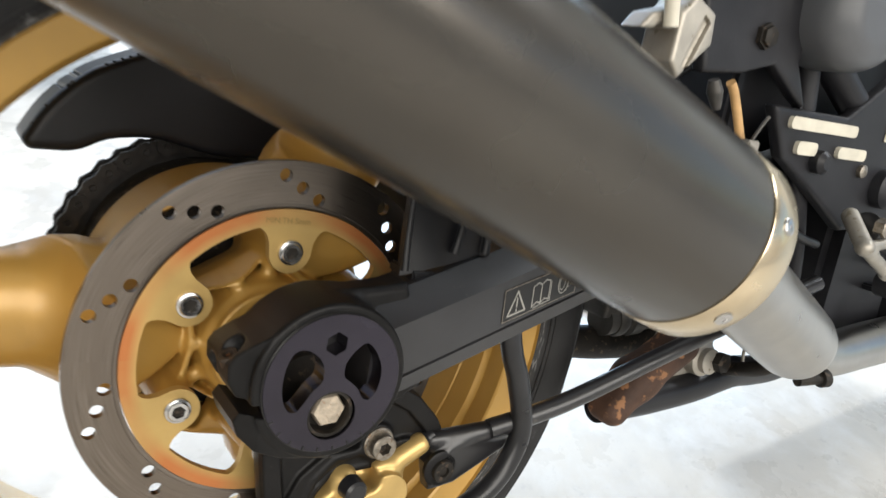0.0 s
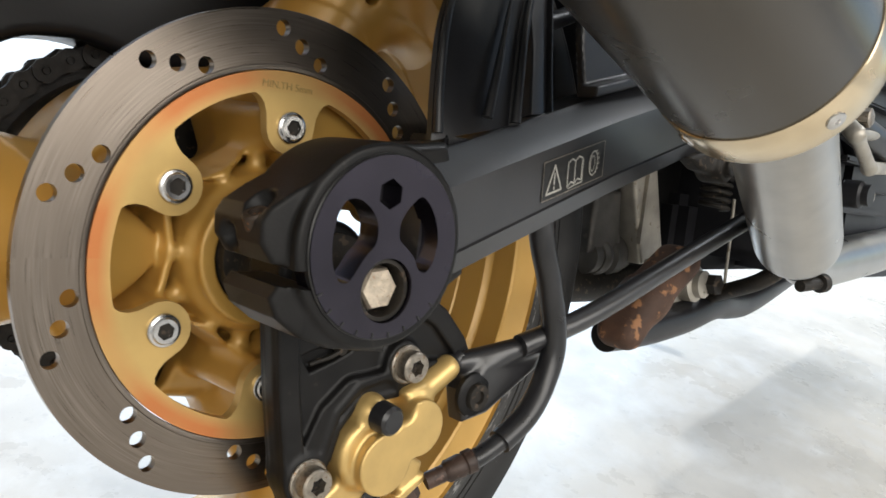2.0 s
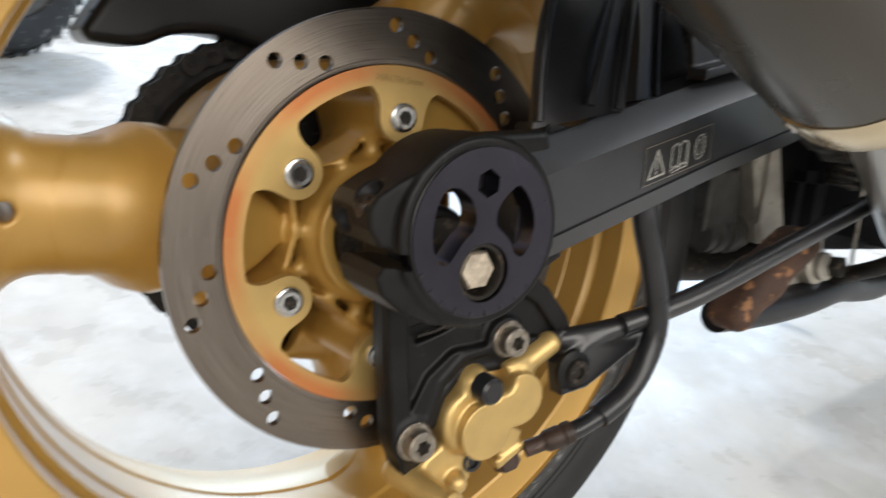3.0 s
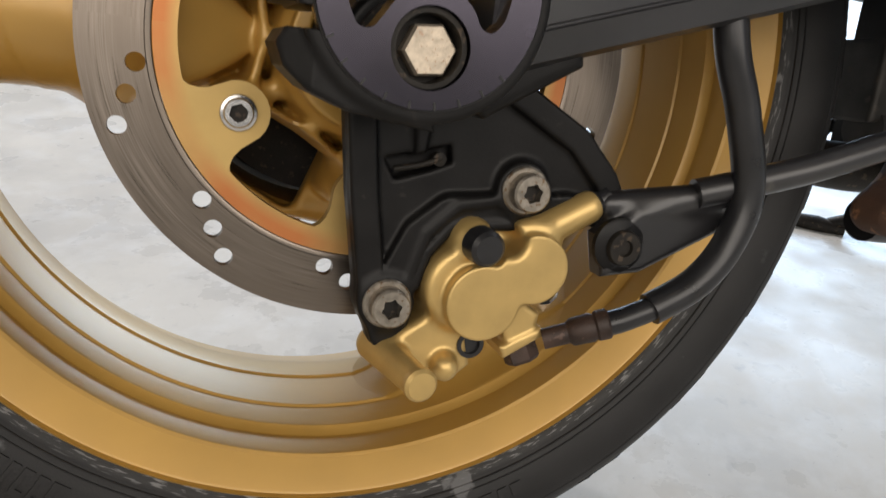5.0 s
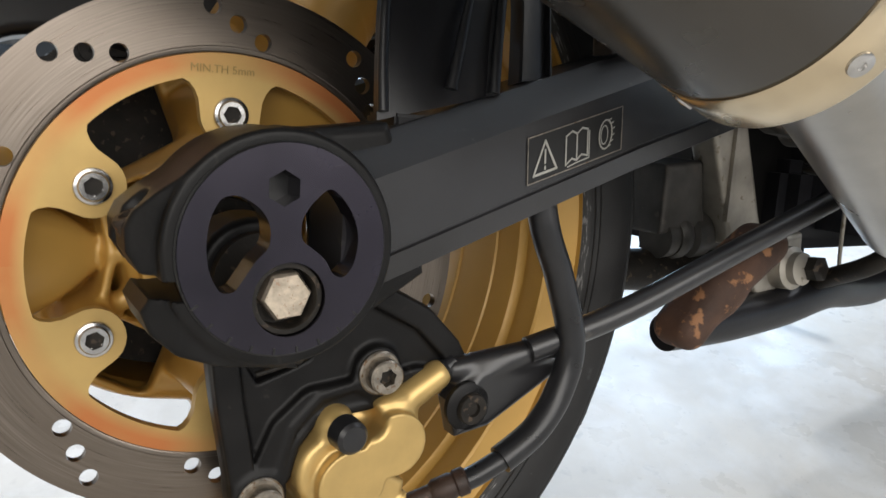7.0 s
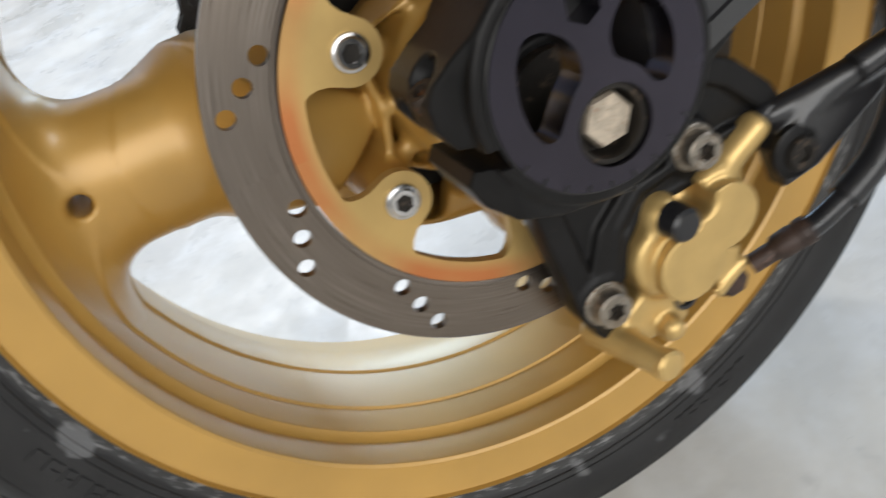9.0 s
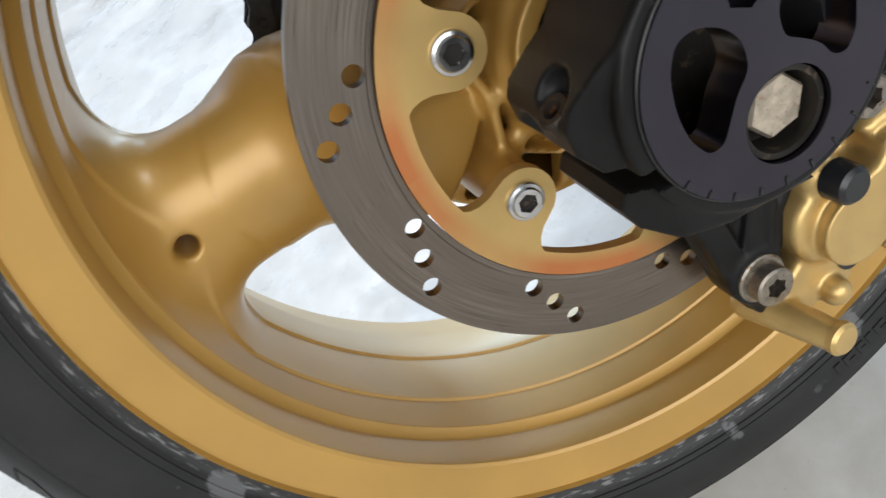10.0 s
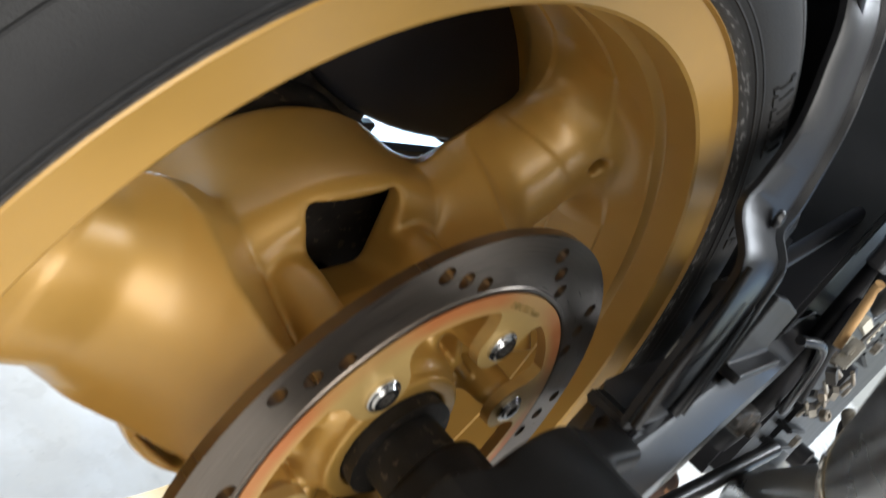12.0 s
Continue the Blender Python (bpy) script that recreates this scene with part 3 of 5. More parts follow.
disc = part("brake_disc", bm, DISC, bike, "drilled steel brake disc with brown heat tint", 30)
turned("inner_ring_step", [(-0.0004, 0.0962), (-0.0006, 0.0966), (-0.0006, 0.0985), (0.0003, 0.0992), (0.0003, 0.0962)], DISC, disc, steps=150, caps=False)
inner = []
for k in range(6):
    m = 90 + 60 * k
    inner += arc(0, 0, 0.0857, m - 60 + 15.8, m - 15.8, 14)
    c, s = math.cos(radians(m)), math.sin(radians(m))

    def at(u, v):
        return (u * c - v * s, u * s + v * c)
    inner += [at(0.0828, -0.0215), at(0.0815, -0.0190), at(0.0785, -0.0165), at(0.0740, -0.0147)]
    inner += [at(0.0680 - 0.0138 * math.sin(radians(q)), -0.0140 * math.cos(radians(q))) for q in range(0, 181, 15)]
    inner += [at(0.0740, 0.0147), at(0.0785, 0.0165), at(0.0815, 0.0190), at(0.0828, 0.0215)]
carrier = flat_plate("disc_carrier", [circle(0, 0, 0.0957, 150), inner], -0.0008, 0.0052, CARRIER, disc, "gold disc carrier with an orange heat-stained edge")
for k in range(6):
    a = radians(90 + 60 * k)
    c = (0.068 * math.cos(a), -0.0008, 0.068 * math.sin(a))
    bm = bmesh.new()
    rings = lathe(bm, [(0.0, 0.0082), (-0.0014, 0.0082), (-0.0020, 0.0078), (-0.0024, 0.0066), (-0.0034, 0.0059), (-0.0034, 0.0053)], 36, c, closed=False)
    for depth in (-0.0034, -0.0003):
        hexagon = []
        for i in range(36):
            q = 2 * math.pi * i / 36
            r = 0.0043 * math.cos(math.pi / 6) / math.cos((q + 0.35 * k) % (math.pi / 3) - math.pi / 6)
            hexagon.append(bm.verts.new((c[0] + r * math.cos(q), c[1] + depth, c[2] + r * math.sin(q))))
        rings.append(hexagon)
    for p, q in ((rings[5], rings[6]), (rings[6], rings[7])):
        for i in range(36):
            bm.faces.new((p[i], p[(i + 1) % 36], q[(i + 1) % 36], q[i]))
    bm.faces.new(rings[7])
    part("disc_bolt", bm, CHROME, disc, "chrome button-head bolt", 30)
    # a dark disc set into the hexagon socket
    turned("bolt_socket", [(0, 0.0040), (0.0004, 0.0040)], BLACK_GREASE, disc, (c[0], c[1] - 0.0010, c[2]), (0, 1, 0), 18)
# raised lettering on the carrier, its relief shade put into a darker gold
txt = bpy.data.curves.new("carrier_mark", "FONT")
txt.body, txt.size, txt.extrude, txt.align_x = "MIN.TH 5mm", 0.0052, 0.0001, "CENTER"
mark = new("carrier_mark", txt)
txt.materials.append(MARK_SHADE)
mark.parent = disc
mark.matrix_local = pose(-0.004, -0.0011, 0.0865, 90, 0, 0)

# hub spacer, and the axle end seen in the eccentric
turned("hub_spacer", [(-0.052, 0.0205), (0.004, 0.0205), (0.004, 0.0285), (0.03, 0.0285)], BLACK_GREASE, bike, steps=48)

PIN_BOLT = material("dull_rusty_bolt", (0.055, 0.04, 0.03), 0.55, 0.5, vary=0.5, scale=200, bump=0.4, spots=0.12, spot_colour=(0.20, 0.08, 0.03))
# swingarm: beam, eccentric housing with clamp ears
EX, EZ = -0.0045, 0.0200
bm = bmesh.new()
rows = []
for x in np.linspace(0.022, 0.47, 16):
    b = -0.0155 + 0.325 * x - 0.03 * (x - 0.2) * (x > 0.2)
    yo = -0.0715 + 0.105 * (x - 0.118)
    hgt = 0.0655
    yi = float(np.interp(x, (0.03, 0.085), (-0.047, -0.022)))
    sec = [(yi, b), (yo + 0.010, b), (yo + 0.0035, b + 0.0028), (yo, b + 0.0145), (yo + 0.0016, b + 0.0152), (yo + 0.0016, b + 0.0162), (yo - 0.0004, b + 0.0170),
           (yo - 0.0004, b + 0.0500), (yo + 0.0015, b + 0.0520), (yo + 0.0130, b + hgt - 0.002), (yo + 0.0160, b + hgt), (yi, b + hgt)]
    rows.append([bm.verts.new((x, y, z)) for y, z in sec])
for p, q in zip(rows, rows[1:]):
    for i in range(len(p)):
        j = (i + 1) % len(p)
        bm.faces.new((p[i], p[j], q[j], q[i]))
bm.faces.new(rows[0]), bm.faces.new(rows[-1])
swingarm = part("swingarm", bm, BLACK_PAINT, bike, "black box-section swingarm with eccentric axle clamp", 20)


def housing_form(X, Y, Z):
    d = disc_solid(X, Y, Z, EX, EZ, 0.0450, -0.0910, -0.0470, 0.0022)
    neck = slab(outline(X, Z, [(0.004, 0.0640), (0.048, 0.0695), (0.066, 0.030), (0.070, 0.003), (0.030, -0.022), (0.0, -0.01)]), Y, -0.0690, -0.047 + 0.45 * np.clip(X - 0.035, 0, 0.05), 0.005)
    d = smin(d, neck, 0.005)
    back = Y - 0.60 * np.clip(-0.0415 - X, 0, 0.03)
    upper = slab(outline(X, Z, [(-0.006, 0.0645), (-0.022, 0.0595), (-0.038, 0.0495), (-0.0490, 0.0405), (-0.0565, 0.0330), (-0.0590, 0.0270), (-0.0585, 0.0185), (-0.0540, 0.0110), (-0.02, 0.0095)]), back, -0.0895, -0.050, 0.0012)
    lower = slab(outline(X, Z, [(-0.02, 0.0020), (-0.0510, 0.0030), (-0.0540, -0.0030), (-0.0510, -0.0110), (-0.0430, -0.0180), (-0.0280, -0.0235), (0.004, -0.0275)]), back, -0.0890, -0.050, 0.0012)
    d = smin(d, smin(upper, lower, 0.001), 0.0015)
    d = np.maximum(d, -np.maximum(np.maximum(np.abs(Z - 0.0060) - 0.0036, X + 0.034), -0.2 - X))
    # the bore, round the inner side
    d = smax(d, -slab(np.hypot(X - EX, Z - EZ) - 0.0355, Y, -0.11, -0.010, 0.001), 0.001)
    # spot face round the pinch bolt
    d = smax(d, -rod(X, Y, Z, (-0.0800, -0.0740, 0.0820), (-0.0555, -0.0690, 0.0350), 0.0078), 0.0012)
    # hollows on the back of the ears
    d = smax(d, -rod(X, Y, Z, (-0.080, -0.050, 0.016), (-0.058, -0.052, 0.018), 0.006), 0.003)
    return d


casting("eccentric_housing", housing_form, (-0.072, -0.096, -0.034), (0.078, -0.019, 0.074), 0.00105, BLACK_CAST, swingarm, "black cast axle clamp with split ears", angle=40)
turned("pinch_bolt", [(0, 0.0058), (0.006, 0.0058), (0.007, 0.0050), (0.007, 0.0030), (0.003, 0.0028)], PIN_BOLT, swingarm, (-0.0535, -0.0686, 0.0245), (-0.45, -0.09, 0.88), 24, "rusty pinch bolt in the clamp ear")

# eccentric plate with its windows
plate_loops = [circle(EX, EZ, 0.0398, 96)]
plate_loops.append(circle(-0.0030, 0.0012, 0.0143, 40))
plate_loops.append(circle(-0.0063, 0.0432, 0.0068, 6, 30))
left = [(-0.0290, 0.0400), (-0.0225, 0.0405), (-0.0150, 0.0360), (-0.0112, 0.0300), (-0.0110, 0.0215), (-0.0165, 0.0165), (-0.0200, 0.0110), (-0.0240, 0.0050), (-0.0290, 0.0050), (-0.0330, 0.0120), (-0.0345, 0.0220), (-0.0330, 0.0330)]
right = [(0.0115, 0.0440), (0.0170, 0.0400), (0.0225, 0.0320), (0.0245, 0.0230), (0.0225, 0.0130), (0.0185, 0.0085), (0.0140, 0.0100), (0.0110, 0.0160), (0.0055, 0.0205), (0.0010, 0.0235), (0.0005, 0.0310), (0.0040, 0.0370)]
plate_loops += [rounded(left, 0.006), rounded(right, 0.006)]
bm = bmesh.new()
plate_into(bm, plate_loops, -0.0928, -0.0800)
part("eccentric_plate", bm, PLATE, swingarm, "dark anodised eccentric plate with kidney windows", 30)
bm = bmesh.new()
lathe(bm, [(-0.0922, 0.0401), (-0.0918, 0.0406), (-0.0890, 0.0406), (-0.0890, 0.0380), (-0.0912, 0.0380)], 96, (EX, 0, EZ))
part("plate_seat_ring", bm, STICKER, swingarm)
for k in range(9):
    a = radians(-150 + 13.5 * k)
    boxm = bmesh.new()
    box_into(boxm, (-0.0014, -0.0003, -0.0004), (0.0014, 0.0003, 0.0004))
    bmesh.ops.transform(boxm, matrix=Matrix.Translation((EX + 0.0386 * math.cos(a), -0.0929, EZ + 0.0386 * math.sin(a))) @ Matrix.Rotation(-a, 4, "Y"), verts=boxm.verts)
    part("index_mark", boxm, STICKER, swingarm)
turned("hexagon_floor", [(0, 0.0080), (0.002, 0.0080)], STICKER, swingarm, (-0.0063, -0.0799, 0.0432), (0, 1, 0), 18)
turned("axle_socket", [(-0.0905, 0.0138), (-0.0905, 0.0120), (-0.079, 0.0120), (-0.079, 0.0143)], BLACK_GREASE, swingarm, (-0.0030, 0, 0.0012), steps=40, caps=False)
bm = bmesh.new()
hexr = [[bm.verts.new((r * math.cos(math.pi / 3 * i + 0.12) - 0.0012, y, r * math.sin(math.pi / 3 * i + 0.12) + 0.0008)) for i in range(6)] for y, r in ((-0.070, 0.0102), (-0.0845, 0.0102), (-0.0860, 0.0092))]
for p, q in zip(hexr, hexr[1:]):
    for i in range(6):
        bm.faces.new((p[i], p[(i + 1) % 6], q[(i + 1) % 6], q[i]))
bm.faces.new(hexr[-1])
part("axle_bolt", bm, AXLE, swingarm, "pale raw hexagonal axle bolt head", 25)
turned("axle_washer", [(-0.079, 0.0142), (-0.0735, 0.0142)], BLACK_GREASE, swingarm, (-0.0030, 0, 0.0012), steps=32)

# warning sticker on the beam


def on_arm(u, w, lift=0.0009):
    x, z = 0.1200 + u * 0.957 - w * 0.08, 0.0438 + u * 0.288 + w * 0.997
    return (x, -0.0715 + 0.105 * (x - 0.118) - 0.0004 - lift, z)


def sticker_shape(name, outline_pts, lift, mat, parent, holes_pts=()):
    bm = bmesh.new()
    edges = []
    for loop in (outline_pts, *holes_pts):
        vs = [bm.verts.new(on_arm(u, w, lift)) for u, w in loop]
        edges += [bm.edges.new((vs[i], vs[(i + 1) % len(vs)])) for i in range(len(vs))]
    bmesh.ops.triangle_fill(bm, use_beauty=True, use_dissolve=False, edges=edges)
    return part(name, bm, mat, parent)


sticker = sticker_shape("warning_sticker", rounded([(0, 0), (0.0675, 0), (0.0675, 0.0225), (0, 0.0225)], 0.0012), 0.0004, STICKER, bike)
tagged(sticker, "black warning sticker with triangle, book and tyre symbols")
sticker_shape("sticker_border", [(0.0, 0.0), (0.0675, 0.0), (0.0675, 0.0225), (0.0, 0.0225)], 0.0006, ZINC, sticker, [[(0.0006, 0.0006), (0.0669, 0.0006), (0.0669, 0.0219), (0.0006, 0.0219)]])


def line_shape(name, pts, w, closed=False):
    """A printed line of width w along points on the sticker."""
    bm = bmesh.new()
    n = len(pts)
    for i in range(n if closed else n - 1):
        a, b = np.array(pts[i]), np.array(pts[(i + 1) % n])
        d = (b - a) / np.linalg.norm(b - a)
        s = np.array([-d[1], d[0]]) * w / 2
        e = d * w * 0.45
        bm.faces.new([bm.verts.new(on_arm(*p, 0.0008)) for p in (a - s - e, b - s + e, b + s + e, a + s - e)])
    return part(name, bm, STICKER_PRINT, sticker)


line_shape("warning_triangle", [(0.0040, 0.0035), (0.0195, 0.0035), (0.0115, 0.0185)], 0.0012, True)
line_shape("exclamation_stroke", [(0.0116, 0.0080), (0.0116, 0.0140)], 0.0011)
line_shape("exclamation_dot", [(0.0116, 0.0052), (0.0116, 0.0061)], 0.0011)
line_shape("book_symbol", [(0.0258, 0.0030), (0.0258, 0.0170), (0.0300, 0.0185), (0.0335, 0.0165), (0.0370, 0.0185), (0.0412, 0.0170), (0.0412, 0.0040), (0.0370, 0.0055), (0.0335, 0.0036), (0.0300, 0.0052), (0.0258, 0.0030)], 0.0009)
line_shape("book_spine", [(0.0335, 0.0036), (0.0335, 0.0165)], 0.0009)
line_shape("book_page", [(0.0272, 0.0018), (0.0335, 0.0024), (0.0424, 0.0026), (0.0424, 0.0158)], 0.0007)
line_shape("tyre_symbol", [(0.0545 + 0.0048 * math.cos(t), 0.0110 + 0.0072 * math.sin(t)) for t in np.linspace(0, 2 * math.pi, 20)], 0.0008)
line_shape("tyre_symbol", [(0.0535 + 0.0026 * math.cos(t), 0.0110 + 0.0046 * math.sin(t)) for t in np.linspace(0, 2 * math.pi, 16)], 0.0006)
for k in range(6):
    t = -1.1 + 0.44 * k
    line_shape("tread_tick", [(0.0545 + 0.0050 * math.cos(t), 0.0110 + 0.0074 * math.sin(t)), (0.0560 + 0.0052 * math.cos(t), 0.0115 + 0.0074 * math.sin(t))], 0.0006)

# caliper bracket: a cast plate with raised rims, slot and two bolt bosses
T1, T2 = (0.0666, -0.0530), (0.0080, -0.1083)
BR = [(-0.0190, -0.012), (-0.0125, -0.0620), (-0.0048, -0.1055), (0.0030, -0.1270), (0.0120, -0.1400), (0.0190, -0.1330), (0.0200, -0.1080), (0.0170, -0.0960), (0.0240, -0.0800), (0.0350, -0.0705), (0.0520, -0.0690), (0.0720, -0.0690), (0.0900, -0.0660), (0.1180, -0.0700), (0.1250, -0.0600), (0.1140, -0.0415), (0.0960, -0.0235), (0.0560, -0.0020), (0.018, 0.0), (-0.0185, 0.0)]


def bracket_form(X, Y, Z):
    o = outline(X, Z, BR)
    base = slab(o, Y, -0.0290, -0.0145, 0.002)
    rim = slab(np.abs(o + 0.0062) - 0.0062, Y, -0.0335, -0.02, 0.002)
    d = smin(base, rim, 0.003)
    band = np.abs(outline(X, Z, [(0.0180, -0.0960), (0.0235, -0.0760), (0.0370, -0.0625), (0.0545, -0.0590), (0.0640, -0.0600), (0.0640, -0.0700), (0.0350, -0.0720), (0.0245, -0.0850), (0.0205, -0.1000)])) - 0.0026
    d = smin(d, slab(band, Y, -0.0345, -0.02, 0.002), 0.002)
    # the eye round the axle
    d = smin(d, disc_solid(X, Y, Z, 0.0, 0.0, 0.0262, -0.0455, -0.0150, 0.004), 0.003)
    for cx, cz in (T1, T2):
        d = smin(d, disc_solid(X, Y, Z, cx, cz, 0.0128, -0.0345, -0.016, 0.002), 0.004)
    # the slot with its cross cut
    d = smax(d, -slab(outline(X, Z, [(0.0015, -0.0445), (0.0310, -0.0365), (0.0325, -0.0440), (0.0235, -0.0480), (0.0070, -0.0535)]), Y, -0.06, -0.0225, 0.002), 0.002)
    d = smin(d, slab(outline(X, Z, [(0.0125, -0.025), (0.0205, -0.025), (0.0190, -0.0405), (0.0145, -0.0415)]), Y, -0.0325, -0.018, 0.002), 0.003)
    return d


bracket = casting("caliper_bracket", bracket_form, (-0.030, -0.048, -0.145), (0.13, -0.010, 0.030), 0.00105, BLACK_CAST, bike, "black cast brake caliper bracket", angle=40)
tube("slot_cable", [(0.006, -0.0290, -0.0490), (0.018, -0.0300, -0.0460), (0.027, -0.0290, -0.0425)], 0.0014, BLACK_GREASE, bracket, sides=8)
turned("slot_pin", [(0, 0.0032), (0.004, 0.0032), (0.0045, 0.0022)], BLACK_GREASE, bracket, (0.0262, -0.0255, -0.0432), (0, -1, 0), 16)


def bolt_at(cx, cz):
    """A flanged cap bolt with a star socket."""
    bm = bmesh.new()
    lathe(bm, [(-0.0345, 0.0112), (-0.0361, 0.0112), (-0.0369, 0.0104), (-0.0369, 0.0088), (-0.0440, 0.0088), (-0.0449, 0.0079), (-0.0449, 0.0058)], 36, (cx, 0, cz), closed=False)
    star = [((0.0052 if i % 2 == 0 else 0.0036) * math.cos(math.pi * i / 6 + 0.3), (0.0052 if i % 2 == 0 else 0.0036) * math.sin(math.pi * i / 6 + 0.3)) for i in range(12)]
    plate_into(bm, [circle(cx, cz, 0.0058, 36), rounded([(cx + a, cz + b) for a, b in star], 0.0012, 3)], -0.0449, -0.0400)
    turned("bolt_socket", [(0, 0.0057), (0.0006, 0.0057)], BLACK_GREASE, bracket, (cx, -0.0406, cz), (0, 1, 0), 24, "dark star socket")
    return part("cap_bolt", bm, ZINC, bracket, "worn zinc cap bolt with star socket", 30)


bolt_at(*T1), bolt_at(*T2)


# brake caliper: two pistons' body with bridges, bleed nipple, slide pin and banjo
def caliper_form(X, Y, Z):
    face = smin(np.hypot(X - 0.0490, Z + 0.1035) - 0.0185, np.hypot(X - 0.0720, Z + 0.0870) - 0.0172, 0.005)
    d = slab(face + 0.0010, Y, -0.0482, -0.01, 0.0009)
    back = slab(smin(np.hypot(X - 0.0440, Z + 0.0990) - 0.0205, np.hypot(X - 0.0725, Z + 0.0820) - 0.0165, 0.012), Y, -0.0415, -0.006, 0.004)
    d = smin(d, back, 0.002)
    foot = slab(outline(X, Z, [(0.0060, -0.1310), (0.0180, -0.1200), (0.0300, -0.1120), (0.0470, -0.1180), (0.0520, -0.1380), (0.0440, -0.1450), (0.0350, -0.1400), (0.0220, -0.1450), (0.0120, -0.1400)]), Y, -0.0360, -0.008, 0.004)
    d = smin(d, foot, 0.005)
    # slide pin housing, the small boss beside it
    d = smin(d, rod(X, Y, Z, (0.0190, -0.0600, -0.1360), (0.0085, -0.020, -0.1330), 0.0068, 0.0085), 0.003)
    d = smin(d, rod(X, Y, Z, (0.0375, -0.0390, -0.1370), (0.0370, -0.020, -0.1350), 0.0066), 0.003)
    d = np.maximum(d, -0.0605 - Y)
    # upper ear with the pin, the bleed boss, the banjo boss
    d = smin(d, rod(X, Y, Z, (0.0800, -0.0330, -0.0710), (0.1010, -0.0330, -0.0590), 0.0082, 0.0078), 0.004)
    d = smin(d, rod(X, Y, Z, (0.0445, -0.0345, -0.0775), (0.0425, -0.015, -0.0760), 0.0106, 0.0114), 0.003)
    d = smin(d, slab(outline(X, Z, [(0.0600, -0.1130), (0.0680, -0.1020), (0.0800, -0.1090), (0.0790, -0.1190), (0.0660, -0.1270)]), Y, -0.0440, -0.015, 0.003), 0.003)
    d = smin(d, slab(outline(X, Z, [(0.0610, -0.1250), (0.0810, -0.1150), (0.0825, -0.1195), (0.0640, -0.1310)]), Y, -0.0455, -0.015, 0.002), 0.002)
    # scalloped valley above the pistons
    d = smax(d, -rod(X, Y, Z, (0.0590, -0.060, -0.0740), (0.0590, -0.0335, -0.0750), 0.0070), 0.004)
    return d


caliper = casting("brake_caliper", caliper_form, (-0.006, -0.066, -0.152), (0.116, -0.006, -0.046), 0.00095, GOLD_CALIPER, bike, "gold painted two-piston brake caliper", angle=45)
turned("bleed_cap", [(0, 0.0086), (0.006, 0.0084), (0.0095, 0.0080), (0.0112, 0.0062)], HOSE, caliper, (0.0450, -0.0430, -0.0772), (0.06, -1, -0.02), 24, "black rubber bleed nipple cap")
turned("slide_pin", [(0, 0.0076), (0.003, 0.0076), (0.0045, 0.0062), (0.0048, 0.0040)], GOLD_CALIPER, caliper, (0.0192, -0.0590, -0.1362), (0.12, -1, 0), 28, "gold slide pin cap")
turned("pin_boot", [(0.0, 0.0062), (0.002, 0.0066), (0.003, 0.0050), (0.005, 0.0064), (0.007, 0.0048), (0.012, 0.0050)], HOSE, caliper, (0.1010, -0.0330, -0.0590), (0.0210, 0, 0.0120), 20, "ribbed black rubber boot")
turned("lower_bush", [(0, 0.0066), (0.004, 0.0066), (0.004, 0.0046), (0.002, 0.0044)], HOSE, caliper, (0.0500, -0.0330, -0.1270), (0, -1, 0), 20)
turned("side_bush", [(0, 0.0060), (0.004, 0.0060), (0.004, 0.0042), (0.002, 0.0040)], HOSE, caliper, (0.0855, -0.0310, -0.1010), (0, -1, 0), 20)
tube("pad_clip", [(0.0880, -0.0330, -0.0960), (0.0905, -0.0360, -0.1010), (0.0885, -0.0340, -0.1060)], 0.0009, CHROME, caliper, sides=8)
turned("banjo_bolt", [(0, 0.0085), (0.007, 0.0085), (0.0085, 0.0070), (0.0085, 0.003)], CRIMP, caliper, (0.0745, -0.0360, -0.1270), (0.35, -0.3, -0.9), 6, "grimy hexagonal banjo bolt")

# brake hose
hose = tube("brake_hose", [(0.1385, -0.050, 0.070), (0.1470, -0.0545, 0.0230), (0.1600, -0.0550, -0.0060), (0.1715, -0.0555, -0.0420), (0.1660, -0.0560, -0.0680), (0.1510, -0.0570, -0.0875), (0.1290, -0.0570, -0.1010)], 0.0078, HOSE, bike, "thick glossy black brake hose", sides=20)
tube("hose_end", [(0.1300, -0.0570, -0.1005), (0.1150, -0.0560, -0.1070), (0.1050, -0.0550, -0.1100)], 0.0058, HOSE, hose, sides=16)
turned("crimp_sleeve", [(0, 0.0060), (0.001, 0.0072), (0.006, 0.0072), (0.007, 0.0062), (0.009, 0.0070), (0.018, 0.0066), (0.020, 0.0050), (0.032, 0.0050)], CRIMP, hose, (0.1100, -0.0555, -0.1085), (-0.030, 0.011, -0.0130), 20, "grimy brown crimp sleeve")
# torque arm: clevis link and rod
link = casting("torque_arm", lambda X, Y, Z: smin(slab(outline(X, Z, [(0.103, -0.0700), (0.108, -0.0900), (0.128, -0.0870), (0.170, -0.0640), (0.1760, -0.0520), (0.150, -0.0500), (0.122, -0.0560)]), Y, -0.0460, -0.030, 0.004),
                                               rod(X, Y, Z, (0.112, -0.034, -0.0565), (0.176, -0.048, -0.0440), 0.0065), 0.006), (0.095, -0.056, -0.096), (0.185, -0.020, -0.036), 0.00115, BLACK_PAINT, bike, "black torque arm linking the caliper to the frame")
tube("torque_rod", [(0.150, -0.046, -0.0465), (0.2100, -0.055, -0.0270), (0.3000, -0.060, 0.0080), (0.3800, -0.066, 0.0400), (0.470, -0.072, 0.074)], 0.0072, BLACK_PAINT, link, "glossy black torque rod", sides=20)
